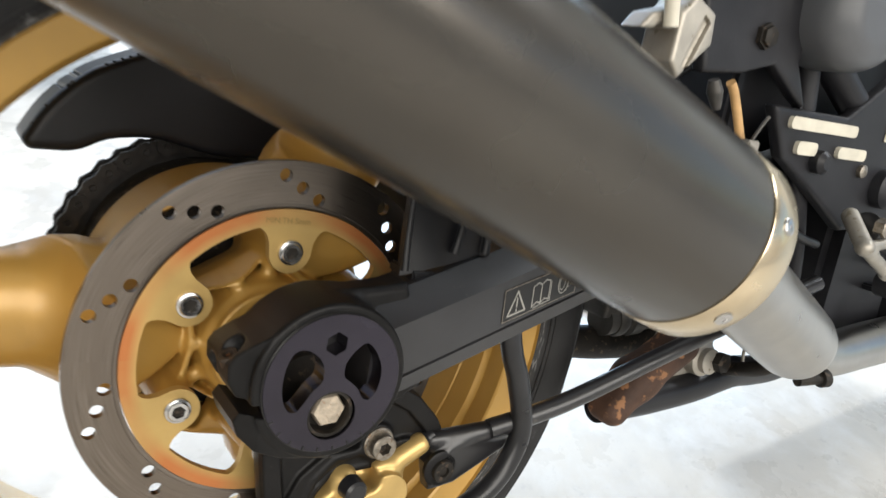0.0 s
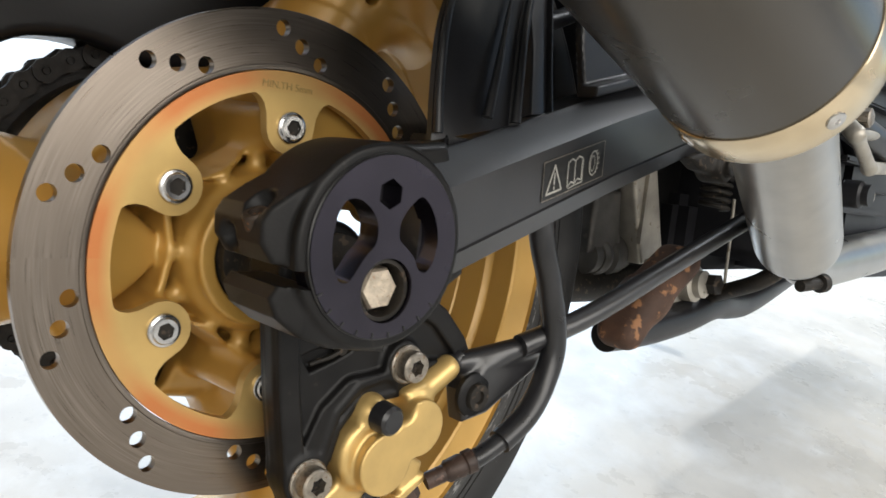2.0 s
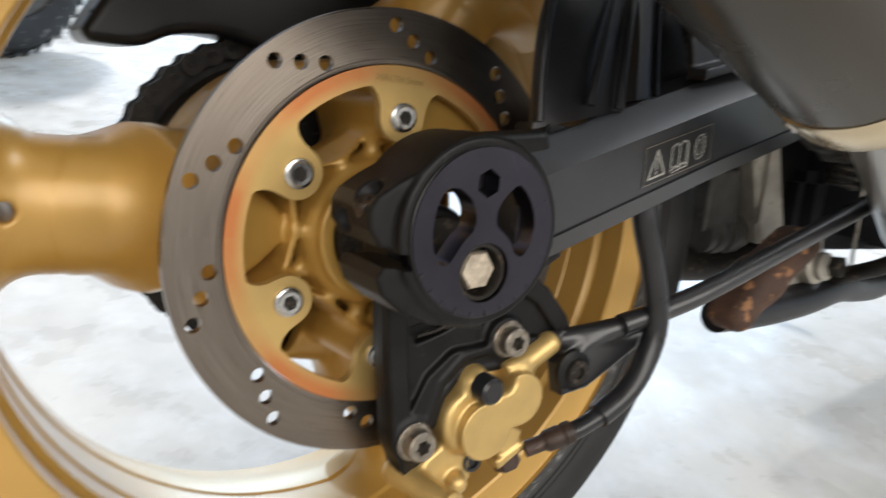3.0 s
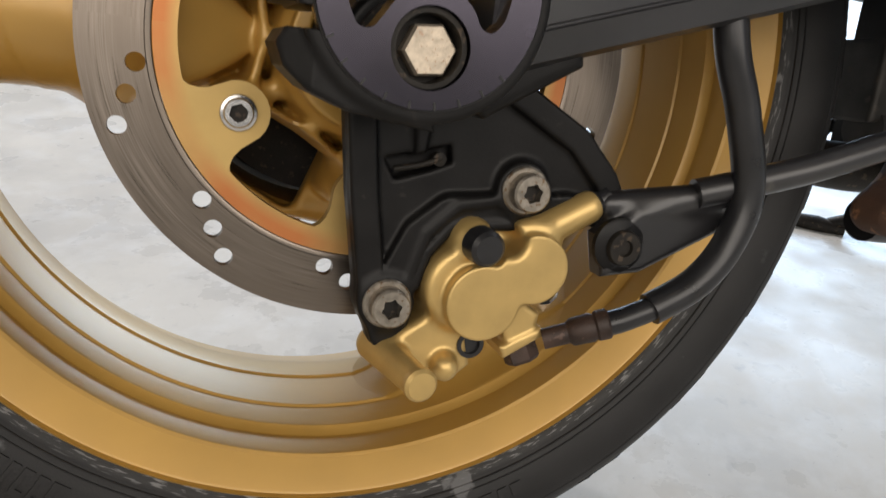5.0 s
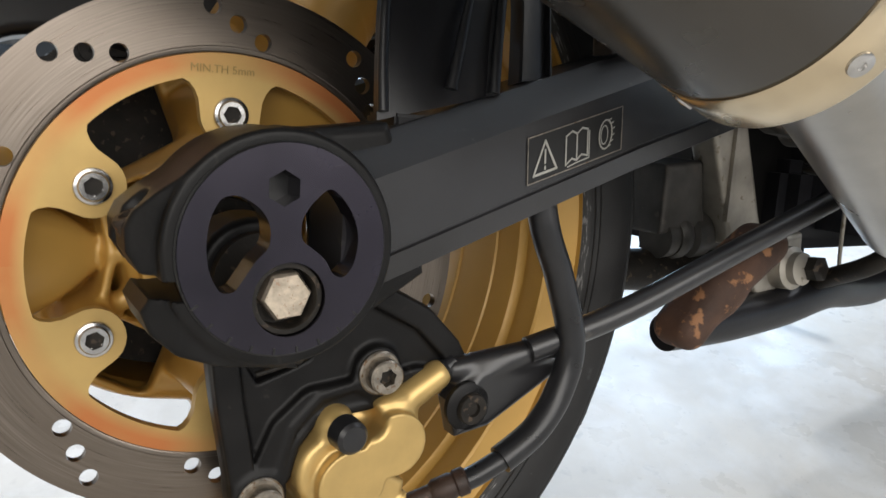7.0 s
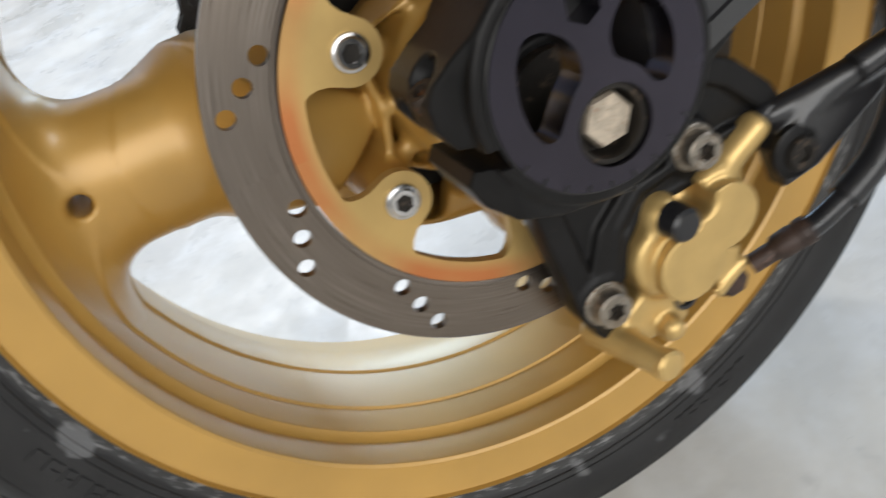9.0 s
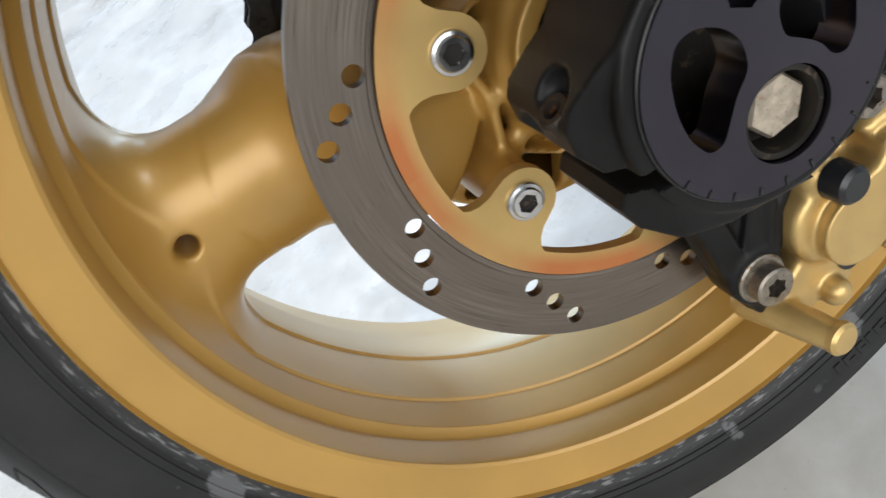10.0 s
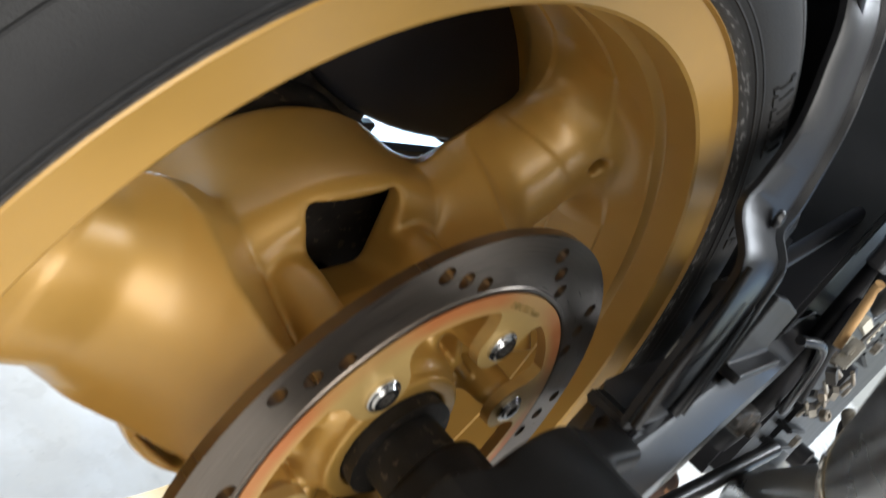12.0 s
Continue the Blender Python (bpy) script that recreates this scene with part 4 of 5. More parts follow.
turned("clevis_bolt", [(0, 0.0085), (0.003, 0.0085), (0.004, 0.0078), (0.004, 0.0040), (0.002, 0.0036)], BLACK_GREASE, link, (0.1155, -0.0450, -0.0745), (0, -1, 0), 28, "brown grimy clevis bolt")
turned("clevis_bush", [(0, 0.0135), (0.003, 0.0135), (0.004, 0.012)], BLACK_CAST, link, (0.1150, -0.0420, -0.0740), (0, -1, 0), 32)

# silencer, its polished end ring and the pipe into it
SP, SD = Vector((0.14, -0.1699, 0.1365)), Vector((0.93893, 0.00368, -0.34408))
silencer = turned("silencer", [(-0.46, 0.030), (-0.462, 0.046), (-0.45, 0.0535), (-0.40, 0.0544), (0.0, 0.0544), (0.0035, 0.0538)], SILENCER, bike, SP, SD, 128, "dark satin grey round exhaust silencer")
turned("end_ring", [(0.0030, 0.0520), (0.0030, 0.0546), (0.0042, 0.0551), (0.0262, 0.0551), (0.0276, 0.0543), (0.0270, 0.0470), (0.0210, 0.0400)], POLISHED, silencer, SP, SD, 128, "polished warm aluminium end ring", caps=False)
turned("end_cap", [(0.0205, 0.001), (0.0205, 0.0520)], POLISHED, silencer, SP, SD, 64, caps=False)
side = SD.cross(Vector((0, 0, 1))).normalized()
over = side.cross(SD).normalized()
for a in (-118, -40, 20, 80, 140, 200):
    d = math.cos(radians(a)) * side + math.sin(radians(a)) * over
    turned("rivet", [(0.0, 0.0048), (0.0008, 0.0046), (0.0014, 0.0034), (0.0014, 0.0016), (0.0006, 0.0014)], CHROME, silencer, SP + SD * 0.0165 + d * 0.0550, d, 24)
PIPE_AT, PIPE_WAY = Vector((0.159, -0.1700, 0.1300)), Vector((0.9024, 0.2467, -0.3525))
pipe = turned("exhaust_pipe", [(-0.01, 0.0300), (0.10, 0.0305), (0.20, 0.0318), (0.268, 0.0326), (0.277, 0.0318), (0.284, 0.0285), (0.287, 0.0215), (0.300, 0.0190)], STEEL_PIPE, bike, PIPE_AT, PIPE_WAY, 64, "brushed stainless tapered exhaust pipe")
tube("down_pipe", [PIPE_AT + PIPE_WAY * 0.290, (0.438, -0.0930, 0.0210), (0.462, -0.0880, 0.0120), (0.505, -0.0820, 0.0080), (0.57, -0.076, 0.012), (0.70, -0.07, 0.022), (0.82, -0.06, 0.03)], [0.0170, 0.0175, 0.0200, 0.0225, 0.0230], STEEL_PIPE, pipe, sides=32)
turned("pipe_clamp", [(0, 0.0185), (0.001, 0.0212), (0.014, 0.0212), (0.015, 0.0185)], BLACK_GREASE, pipe, (0.430, -0.0960, 0.0235), (0.85, 0.18, -0.35), 32, "dark steel clamp band")
turned("clamp_screw", [(0, 0.0050), (0.024, 0.0050), (0.025, 0.008), (0.032, 0.008)], BLACK_GREASE, pipe, (0.428, -0.102, -0.004), (0.9, -0.2, 0.1), 16)
tube("exhaust_hanger", [(0.430, -0.090, 0.012), (0.425, -0.070, -0.006), (0.435, -0.040, -0.020), (0.450, -0.015, -0.030)], 0.007, BLACK_GREASE, pipe, "black hanger bracket of the exhaust", sides=12)

# final drive: sprocket and chain
CY, CR = 0.185, 0.1085
teeth = []
for k in range(43):
    for q, r in ((-0.30, 0.1045), (-0.14, 0.1045), (0.10, 0.1120), (0.28, 0.1120)):
        t = 2 * math.pi * (k + q) / 43
        teeth.append((r * math.cos(t), r * math.sin(t)))
sprocket = flat_plate("sprocket", [teeth, circle(0, 0, 0.060, 60)], CY - 0.003, CY + 0.003, CHAIN_BLACK, bike, "oily black rear sprocket")
turned("sprocket_carrier", [(0.110, 0.030), (0.110, 0.084), (0.150, 0.088), (0.160, 0.095), (0.181, 0.096), (0.181, 0.030)], BLACK_GREASE, sprocket, steps=96, caps=False)
chain_path = [(CR * math.cos(t), CR * math.sin(t)) for t in np.arange(math.radians(97), math.radians(268), 0.015875 / CR)]
top0 = chain_path[0]
chain = tube("drive_chain", [(x, CY, z) for x, z in [(0.47, 0.150), (0.3, 0.141), (0.15, 0.128), (0.05, 0.1165)] + chain_path[::2] + [(0.05, -0.105), (0.15, -0.085), (0.3, -0.045), (0.47, 0.0)]], 0.0048, CHAIN_BLACK, bike, "oily black drive chain", sides=10, per=2)


def link_mesh(half, r, y):
    bm = bmesh.new()
    for s in (-1, 1):
        loop = arc(half, 0, r, -80, 80, 6) + [(0, r * 0.72)] + arc(-half, 0, r, 100, 260, 6) + [(0, -r * 0.72)]
        plate_into(bm, [loop], s * y - 0.0009, s * y + 0.0009)
        for h in (-half, half):
            lathe(bm, [(s * (y + 0.0008), 0.0026), (s * (y + 0.0026), 0.0024)], 10, (h, 0, 0), closed=False)
    me = bpy.data.meshes.new("chain_link")
    bmesh.ops.recalc_face_normals(bm, faces=bm.faces)
    bm.to_mesh(me)
    bm.free()
    me.materials.append(CHAIN_BLACK)
    return me


LINKS = [link_mesh(0.0079, 0.0076, 0.0068), link_mesh(0.0079, 0.0078, 0.0090)]
stations = chain_path + []
runs = [((0.0, 0.1095), (0.47, 0.150)), ((0.0, -0.1085), (0.47, 0.0))]
for a, b in runs:
    a, b = np.array(a), np.array(b)
    n = int(np.linalg.norm(b - a) / 0.015875)
    stations += [tuple(a + (b - a) / np.linalg.norm(b - a) * 0.015875 * (i + 0.5)) for i in range(n)]
for i, (x, z) in enumerate(stations):
    lk = new("chain_link", LINKS[i % 2])
    lk.parent = chain
    t = math.atan2(z, x) + math.pi / 2 if i < len(chain_path) else math.atan2(*((0.0405, 0.47) if z > 0 else (0.1085, 0.47)))
    lk.matrix_local = Matrix.Translation((x, CY, z)) @ Matrix.Rotation(-t, 4, "Y")

# chain guard over the chain
GUARD = [(-0.1380, 0.0990), (-0.1330, 0.0925), (-0.1010, 0.0935), (-0.0830, 0.1050), (-0.0500, 0.1100), (0.0, 0.0990), (0.05, 0.1035), (0.14, 0.1270), (0.30, 0.152), (0.30, 0.250), (0.10, 0.228), (0.00, 0.198), (-0.0600, 0.1720), (-0.1000, 0.1520), (-0.1250, 0.1240)]
GUARD_LINE = rounded(GUARD, 0.018, 4)
casting("chain_guard", lambda X, Y, Z: smax(slab(outline(X, Z, GUARD_LINE), Y, 0.158, 0.212, 0.006), -slab(outline(X, Z, GUARD_LINE) + 0.0035, Y, 0.163, 0.3, 0.002), 0.002), (-0.147, 0.152, 0.088), (0.306, 0.218, 0.258), 0.0026, PLASTIC, bike, "black plastic chain guard")


# mudguard stay that rises from the swingarm beside the tyre
def loft(name, stations, mat, parent, label="", thick=0.006, segs=6):
    """A shell lofted between stations: (rear edge, front edge), each a point."""
    bm = bmesh.new()
    front, back = [], []
    path_a, path_b = smooth_path([s[0] for s in stations], segs), smooth_path([s[1] for s in stations], segs)
    for i, (a, b) in enumerate(zip(path_a, path_b)):
        along = path_a[min(i + 1, len(path_a) - 1)] - path_a[max(i - 1, 0)]
        nrm = (b - a).cross(along).normalized()
        if nrm.y > 0:
            nrm = -nrm
        row_f, row_b = [], []
        for t, lift in ((0, -0.0015), (0.05, 0.0), (0.5, 0.0012), (0.91, 0.0), (0.95, 0.0035), (1.0, 0.0035)):
            p = a.lerp(b, t)
            row_f.append(bm.verts.new(p + nrm * lift)), row_b.append(bm.verts.new(p + nrm * (lift - thick)))
        front.append(row_f), back.append(row_b)
    for i in range(len(front) - 1):
        for k in range(5):
            bm.faces.new((front[i][k], front[i][k + 1], front[i + 1][k + 1], front[i + 1][k]))
            bm.faces.new((back[i][k], back[i][k + 1], back[i + 1][k + 1], back[i + 1][k]))
        for k in (0, 5):
            bm.faces.new((front[i][k], front[i + 1][k], back[i + 1][k], back[i][k]))
    for i in (0, -1):
        for k in range(5):
            bm.faces.new((front[i][k], front[i][k + 1], back[i][k + 1], back[i][k]))
    return part(name, bm, mat, parent, label, 28)


hugger = loft("mudguard_stay", [((0.0490, -0.0550, 0.0700), (0.1110, -0.0540, 0.0850)), ((0.0495, -0.0520, 0.1000), (0.1130, -0.0510, 0.1130)), ((0.0515, -0.0500, 0.1300), (0.1165, -0.0480, 0.1460)), ((0.0640, -0.0430, 0.1640), (0.1270, -0.0420, 0.1770)), ((0.0680, -0.0240, 0.1855), (0.1360, -0.0270, 0.1930)),
                                  ((0.0830, -0.0180, 0.2060), (0.1480, -0.0220, 0.2140)), ((0.0980, -0.0100, 0.2400), (0.1480, -0.0130, 0.2580)), ((0.0900, -0.0020, 0.2700), (0.1440, -0.0040, 0.2880)), ((0.0770, 0.0060, 0.2950), (0.1270, 0.0060, 0.3180)), ((0.060, 0.030, 0.330), (0.110, 0.030, 0.350))], PLASTIC, bike, "glossy black plastic mudguard stay bolted on the swingarm", thick=0.0035, segs=5)
turned("stay_bolt", [(0, 0.0055), (0.002, 0.0055), (0.0035, 0.0040), (0.0040, 0.001)], PLASTIC, hugger, (0.1120, -0.0265, 0.1960), (0, -1, 0.1), 20)
boxes("stay_foot", PLASTIC, hugger, ((0.056, -0.058, 0.066), (0.112, -0.028, 0.0735)), bevel=0.0015)
loft("stay_brace", [((0.1280, -0.050, 0.0930), (0.1460, -0.048, 0.0960)), ((0.1320, -0.042, 0.130), (0.1480, -0.040, 0.134)), ((0.1350, -0.032, 0.175), (0.1550, -0.030, 0.182)), ((0.175, -0.020, 0.215), (0.190, -0.020, 0.200))], PLASTIC, hugger, thick=0.008)
tube("stay_strut", [(0.150, -0.0200, 0.150), (0.200, -0.018, 0.170), (0.290, -0.014, 0.225), (0.360, -0.012, 0.274), (0.450, -0.010, 0.330)], [0.0060, 0.0058, 0.0056], PLASTIC, hugger, "glossy black round strut", sides=14)
tube("stay_rib", [(0.0830, -0.0585, 0.0860), (0.0900, -0.0560, 0.1180), (0.0985, -0.0510, 0.1520)], [0.0030, 0.0022, 0.0008], PLASTIC, hugger, sides=10)
tube("stay_rib", [(0.1080, -0.0565, 0.0860), (0.1105, -0.0535, 0.1150), (0.1135, -0.0505, 0.1460), (0.1240, -0.0445, 0.1760)], [0.0030, 0.0024, 0.0020], PLASTIC, hugger, sides=10)
tube("stay_rib", [(0.0500, -0.0570, 0.0740), (0.0502, -0.0540, 0.1010), (0.0522, -0.0520, 0.1300), (0.0645, -0.0450, 0.1640)], [0.0026, 0.0022, 0.0018], PLASTIC, hugger, sides=10)
inner_plate = casting("inner_stay_plate", lambda X, Y, Z: smin(slab(outline(X, Z, [(0.170, 0.168), (0.1760, 0.1400), (0.1840, 0.1140), (0.255, 0.1360), (0.250, 0.172), (0.20, 0.172)]), Y, -0.0440, -0.0380, 0.0015),
                                                            slab(outline(X, Z, [(0.1810, 0.1110), (0.255, 0.1340), (0.255, 0.1405), (0.1810, 0.1180)]), Y, -0.0560, -0.0400, 0.0015), 0.003), (0.158, -0.062, 0.104), (0.306, -0.030, 0.252), 0.0016, PLASTIC, bike, "glossy black plastic inner mudguard plate with a flange", angle=40)
bm = bmesh.new()
rows = []
for x in np.linspace(-0.02, 0.47, 10):
    b = -0.0175 + 0.325 * x - 0.03 * (x - 0.2) * (x > 0.2)
    rows.append([bm.verts.new((x, y, z)) for y, z in ((0.213, b + 0.004), (0.217, b), (0.244, b), (0.250, b + 0.010), (0.250, b + 0.054), (0.244, b + 0.064), (0.217, b + 0.066), (0.213, b + 0.062))])
for p, q in zip(rows, rows[1:]):
    for i in range(8):
        bm.faces.new((p[i], p[(i + 1) % 8], q[(i + 1) % 8], q[i]))
bm.faces.new(rows[0]), bm.faces.new(rows[-1])
part("swingarm_far_leg", bm, BLACK_PAINT, swingarm)
# inner mudguard over the tyre
bm = bmesh.new()
rows = []
for a in np.linspace(20, 118, 26):
    t = radians(a)
    rows.append([bm.verts.new(((0.335 - 0.02 * abs(q) ** 3) * math.cos(t), MID + 0.085 * q, (0.335 - 0.02 * abs(q) ** 3) * math.sin(t))) for q in np.linspace(-1, 1, 13)])
for p, q in zip(rows, rows[1:]):
    for i in range(12):
        bm.faces.new((p[i], p[i + 1], q[i + 1], q[i]))
mud = part("rear_mudguard", bm, PLASTIC, bike, "black plastic mudguard over the tyre")
mud.modifiers.new("thick", "SOLIDIFY").thickness = 0.004

# centre stand, folded up under the frame
stand = tube("centre_stand", [(0.286, -0.018, -0.0560), (0.340, -0.014, -0.0545), (0.410, -0.010, -0.0490), (0.474, -0.006, -0.0400), (0.520, 0.000, -0.0430), (0.565, 0.006, -0.0440), (0.640, 0.016, -0.0330), (0.760, 0.030, -0.010)], [0.0125, 0.0150, 0.0160, 0.0155, 0.0150, 0.0160, 0.016], PLASTIC, bike, "black tubular centre stand folded up", sides=24)


def foot_form(X, Y, Z):
    F = np.clip(Y, -0.036, -0.024)
    d = smin(rod(X, Y - F, Z, (0.2870, 0, -0.0500), (0.3120, 0, -0.0250), 0.0125), rod(X, Y - F, Z, (0.3120, 0, -0.0250), (0.3560, 0, 0.0040), 0.0135), 0.014)
    return smax(d, -rod(X, Y - F, Z, (0.345, -0.012, -0.034), (0.400, -0.012, -0.010), 0.006), 0.004)


casting("stand_foot", foot_form, (0.262, -0.060, -0.085), (0.400, -0.004, 0.045), 0.0015, RUST, stand, "rusty curved steel foot of the centre stand")
turned("stand_pivot", [(0, 0.016), (0.012, 0.016), (0.014, 0.012), (0.020, 0.012), (0.021, 0.007)], ALU, stand, (0.410, -0.010, -0.018), (0, -1, 0.1), 28, "pale worn pivot boss")
casting("pivot_lug", lambda X, Y, Z: slab(outline(X, Z, [(0.375, 0.000), (0.432, 0.008), (0.436, -0.022), (0.420, -0.038), (0.388, -0.040), (0.368, -0.024)]), Y, -0.012, 0.012, 0.003), (0.360, -0.018, -0.046), (0.444, 0.018, 0.014), 0.002, ALU, stand, "pale aluminium pivot lug")
turned("pivot_nut", [(0, 0.0095), (0.010, 0.0095), (0.011, 0.008)], BLACK_GREASE, stand, (0.419, -0.028, -0.016), (0, -1, 0.1), 6)
tube("return_spring_hook", [(0.474, -0.014, 0.060), (0.478, -0.014, 0.020), (0.481, -0.014, -0.020), (0.487, -0.016, -0.0375), (0.495, -0.014, -0.028)], 0.0016, ALU, stand, sides=8)
coil = [(0.464 + 0.013 * math.cos(t), 0.000 + 0.013 * math.sin(t), 0.098 - 0.0058 * t / (2 * math.pi) * 1.2) for t in np.linspace(0, 2 * math.pi * 7, 90)]
tube("coil_spring", coil, 0.0022, BLACK_GREASE, stand, "dark coil spring", sides=8, smooth=False)

# linkage and shock behind the tyre
linkage = casting("suspension_link", lambda X, Y, Z: slab(outline(Y * 0 + X, Z, [(0.366, 0.100), (0.408, 0.104), (0.449, -0.004), (0.411, -0.010)]), Y, 0.035, 0.060, 0.003), (0.358, 0.028, -0.020), (0.458, 0.068, 0.112), 0.002, ALU, bike, "pale aluminium suspension link bar")
boxes("link_rib", ALU, linkage, ((0.398, 0.0315, 0.010), (0.402, 0.036, 0.090)))
shock = turned("shock_absorber", [(0, 0.016), (0.03, 0.016), (0.032, 0.020), (0.050, 0.020), (0.052, 0.017), (0.065, 0.017)], GREY_CAST, bike, (0.352, 0.060, -0.006), (1, 0.1, 0.05), 36, "grimy grey linkage boss")
turned("linkage_collar", [(0, 0.0165), (0.004, 0.0185), (0.010, 0.0185), (0.014, 0.0165)], GREY_CAST, shock, (0.364, 0.060, -0.005), (1, 0.1, 0.05), 32)
casting("linkage_rocker", lambda X, Y, Z: slab(outline(X, Z, [(0.345, 0.052), (0.385, 0.056), (0.394, 0.004), (0.345, -0.002)]), Y, 0.048, 0.09, 0.004), (0.335, 0.04, -0.03), (0.46, 0.1, 0.075), 0.0025, GREY_CAST, shock)

tube("linkage_arm", [(0.300, 0.075, -0.030), (0.360, 0.070, -0.033), (0.470, 0.060, -0.030)], [0.015, 0.017, 0.017], BLACK_GREASE, shock, "grimy black lower linkage arm", sides=18)
cross = boxes("swingarm_cross_member", BLACK_CAST, bike, ((0.415, 0.075, -0.030), (0.60, 0.16, 0.13)), label="black swingarm cross member behind the linkage", bevel=0.012)

mount = casting("shock_mount", lambda X, Y, Z: smin(smin(disc_solid(X, Y, Z, 0.362, 0.084, 0.0135, -0.058, -0.036, 0.003), slab(outline(X, Z, [(0.310, 0.086), (0.330, 0.078), (0.352, 0.076), (0.375, 0.098), (0.330, 0.092)]), Y, -0.054, -0.040, 0.003), 0.006), disc_solid(X, Y, Z, 0.362, 0.084, 0.0080, -0.063, -0.036, 0.002), 0.002), (0.300, -0.068, 0.064), (0.384, -0.030, 0.104), 0.0014, BLACK_GREASE, swingarm, "grimy black lug under the arm")
# engine, frame and foot control plates ahead of the wheel
engine = boxes("engine_block", ENGINE, bike, ((0.64, -0.050, -0.015), (1.25, 0.26, 0.34)), label="dark grimy engine cases", bevel=0.02)
for z in (0.060, 0.085, 0.110, 0.148, 0.172, 0.196, 0.222):
    boxes("engine_rib", ENGINE, engine, ((0.600, -0.064, z), (0.76, 0.02, z + 0.007)), bevel=0.002)
for x, z in ((0.668, 0.080), (0.608, 0.212), (0.650, 0.235), (0.700, 0.160)):
    turned("case_bolt", [(0, 0.008), (0.006, 0.008), (0.007, 0.006)], ZINC, engine, (x, -0.064, z), (0, -1, 0), 6)
boxes("lower_case", ENGINE, engine, ((0.53, -0.045, 0.000), (0.66, 0.20, 0.20)), bevel=0.012)
boxes("oil_sump", ENGINE, engine, ((0.50, 0.05, -0.020), (0.81, 0.22, 0.06)), bevel=0.012)
airbox = boxes("inner_mudguard", PLASTIC, bike, ((0.345, -0.030, 0.125), (0.36, 0.205, 0.46)), ((0.345, 0.19, 0.10), (0.56, 0.205, 0.46)), label="black plastic panel ahead of the tyre", bevel=0.004)
battery = boxes("battery_case", PLASTIC, bike, ((0.365, -0.010, 0.150), (0.62, 0.185, 0.50)), label="black plastic battery case inside the frame", bevel=0.01)
rail = tube("frame_rail", [(0.27, -0.035, 0.36), (0.36, -0.040, 0.315), (0.47, -0.045, 0.245), (0.58, -0.05, 0.18), (0.66, -0.055, 0.12)], 0.014, ENGINE, bike, "black tubular frame rail", sides=20)
tube("frame_strut", [(0.42, -0.040, 0.26), (0.44, -0.040, 0.18), (0.47, -0.04, 0.10), (0.50, -0.03, 0.04)], 0.010, ENGINE, rail, sides=16)
tube("cable", [(0.300, -0.05, 0.16), (0.350, -0.060, 0.165), (0.420, -0.060, 0.120), (0.480, -0.055, 0.105)], 0.0040, HOSE, rail, sides=10)
frame_plate = casting("frame_plate", lambda X, Y, Z: slab(np.minimum(outline(X, Z, [(0.245, 0.300), (0.266, 0.226), (0.308, 0.232), (0.345, 0.244), (0.385, 0.222), (0.400, 0.216), (0.376, 0.250), (0.380, 0.300)]), outline(X, Z, [(0.358, 0.216), (0.464, 0.219), (0.520, 0.260), (0.600, 0.330), (0.62, 0.24), (0.575, 0.128), (0.500, 0.120), (0.440, 0.150), (0.385, 0.176)])), Y, -0.062, -0.050, 0.003), (0.235, -0.068, 0.110), (0.63, -0.044, 0.34), 0.0024, ENGINE, bike, "black frame plate with footrest mount")
flat_plate("buffer_strip", [rounded([(0.3800, 0.2005), (0.4770, 0.2030), (0.4770, 0.2130), (0.3800, 0.2105)], 0.0045)], -0.0660, -0.0615, CREAM, frame_plate, "cream rubber buffer strip")
flat_plate("buffer_strip", [rounded([(0.3960, 0.1810), (0.4240, 0.1820), (0.4240, 0.1930), (0.3960, 0.1920)], 0.0045)], -0.0660, -0.0615, CREAM, frame_plate, "cream rubber buffer strip")
flat_plate("buffer_strip", [rounded([(0.4560, 0.1835), (0.5000, 0.1845), (0.5000, 0.1945), (0.4560, 0.1935)], 0.0045)], -0.0660, -0.0615, CREAM, frame_plate, "cream rubber buffer strip")
turned("plate_bolt", [(0, 0.010), (0.004, 0.010), (0.004, 0.008), (0.007, 0.008), (0.008, 0.006)], BLACK_GREASE, frame_plate, (0.323, -0.062, 0.262), (0, -1, 0), 6)
turned("plate_bolt", [(0, 0.006), (0.004, 0.006), (0.005, 0.004)], ZINC, frame_plate, (0.504, -0.062, 0.176), (0, -1, 0), 12)
turned("plate_knob", [(0, 0.018), (0.010, 0.018), (0.014, 0.012)], ENGINE, frame_plate, (0.545, -0.062, 0.163), (0, -1, 0), 28)
turned("plate_knob", [(0, 0.010), (0.008, 0.010), (0.012, 0.006)], ENGINE, frame_plate, (0.432, -0.062, 0.178), (0, -1, 0), 20)
badge = boxes("plate_badge", CREAM, frame_plate, ((0.528, -0.0635, 0.205), (0.548, -0.0620, 0.238)), label="pale outlined data plate", bevel=0.0006)
for k in range(4):
    boxes("badge_bar", ENGINE, frame_plate, ((0.531, -0.0642, 0.209 + 0.007 * k), (0.545, -0.0634, 0.2125 + 0.007 * k)))
COVER = rounded([(0.352, 0.345), (0.362, 0.268), (0.395, 0.247), (0.440, 0.255), (0.490, 0.310), (0.540, 0.385), (0.40, 0.41)], 0.030, 6)
side_cover = casting("side_cover", lambda X, Y, Z: slab(outline(X, Z, COVER), Y, -0.100, -0.03, 0.024), (0.33, -0.11, 0.23), (0.56, -0.02, 0.43), 0.003, GREY_PLASTIC, bike, "satin grey plastic side cover")
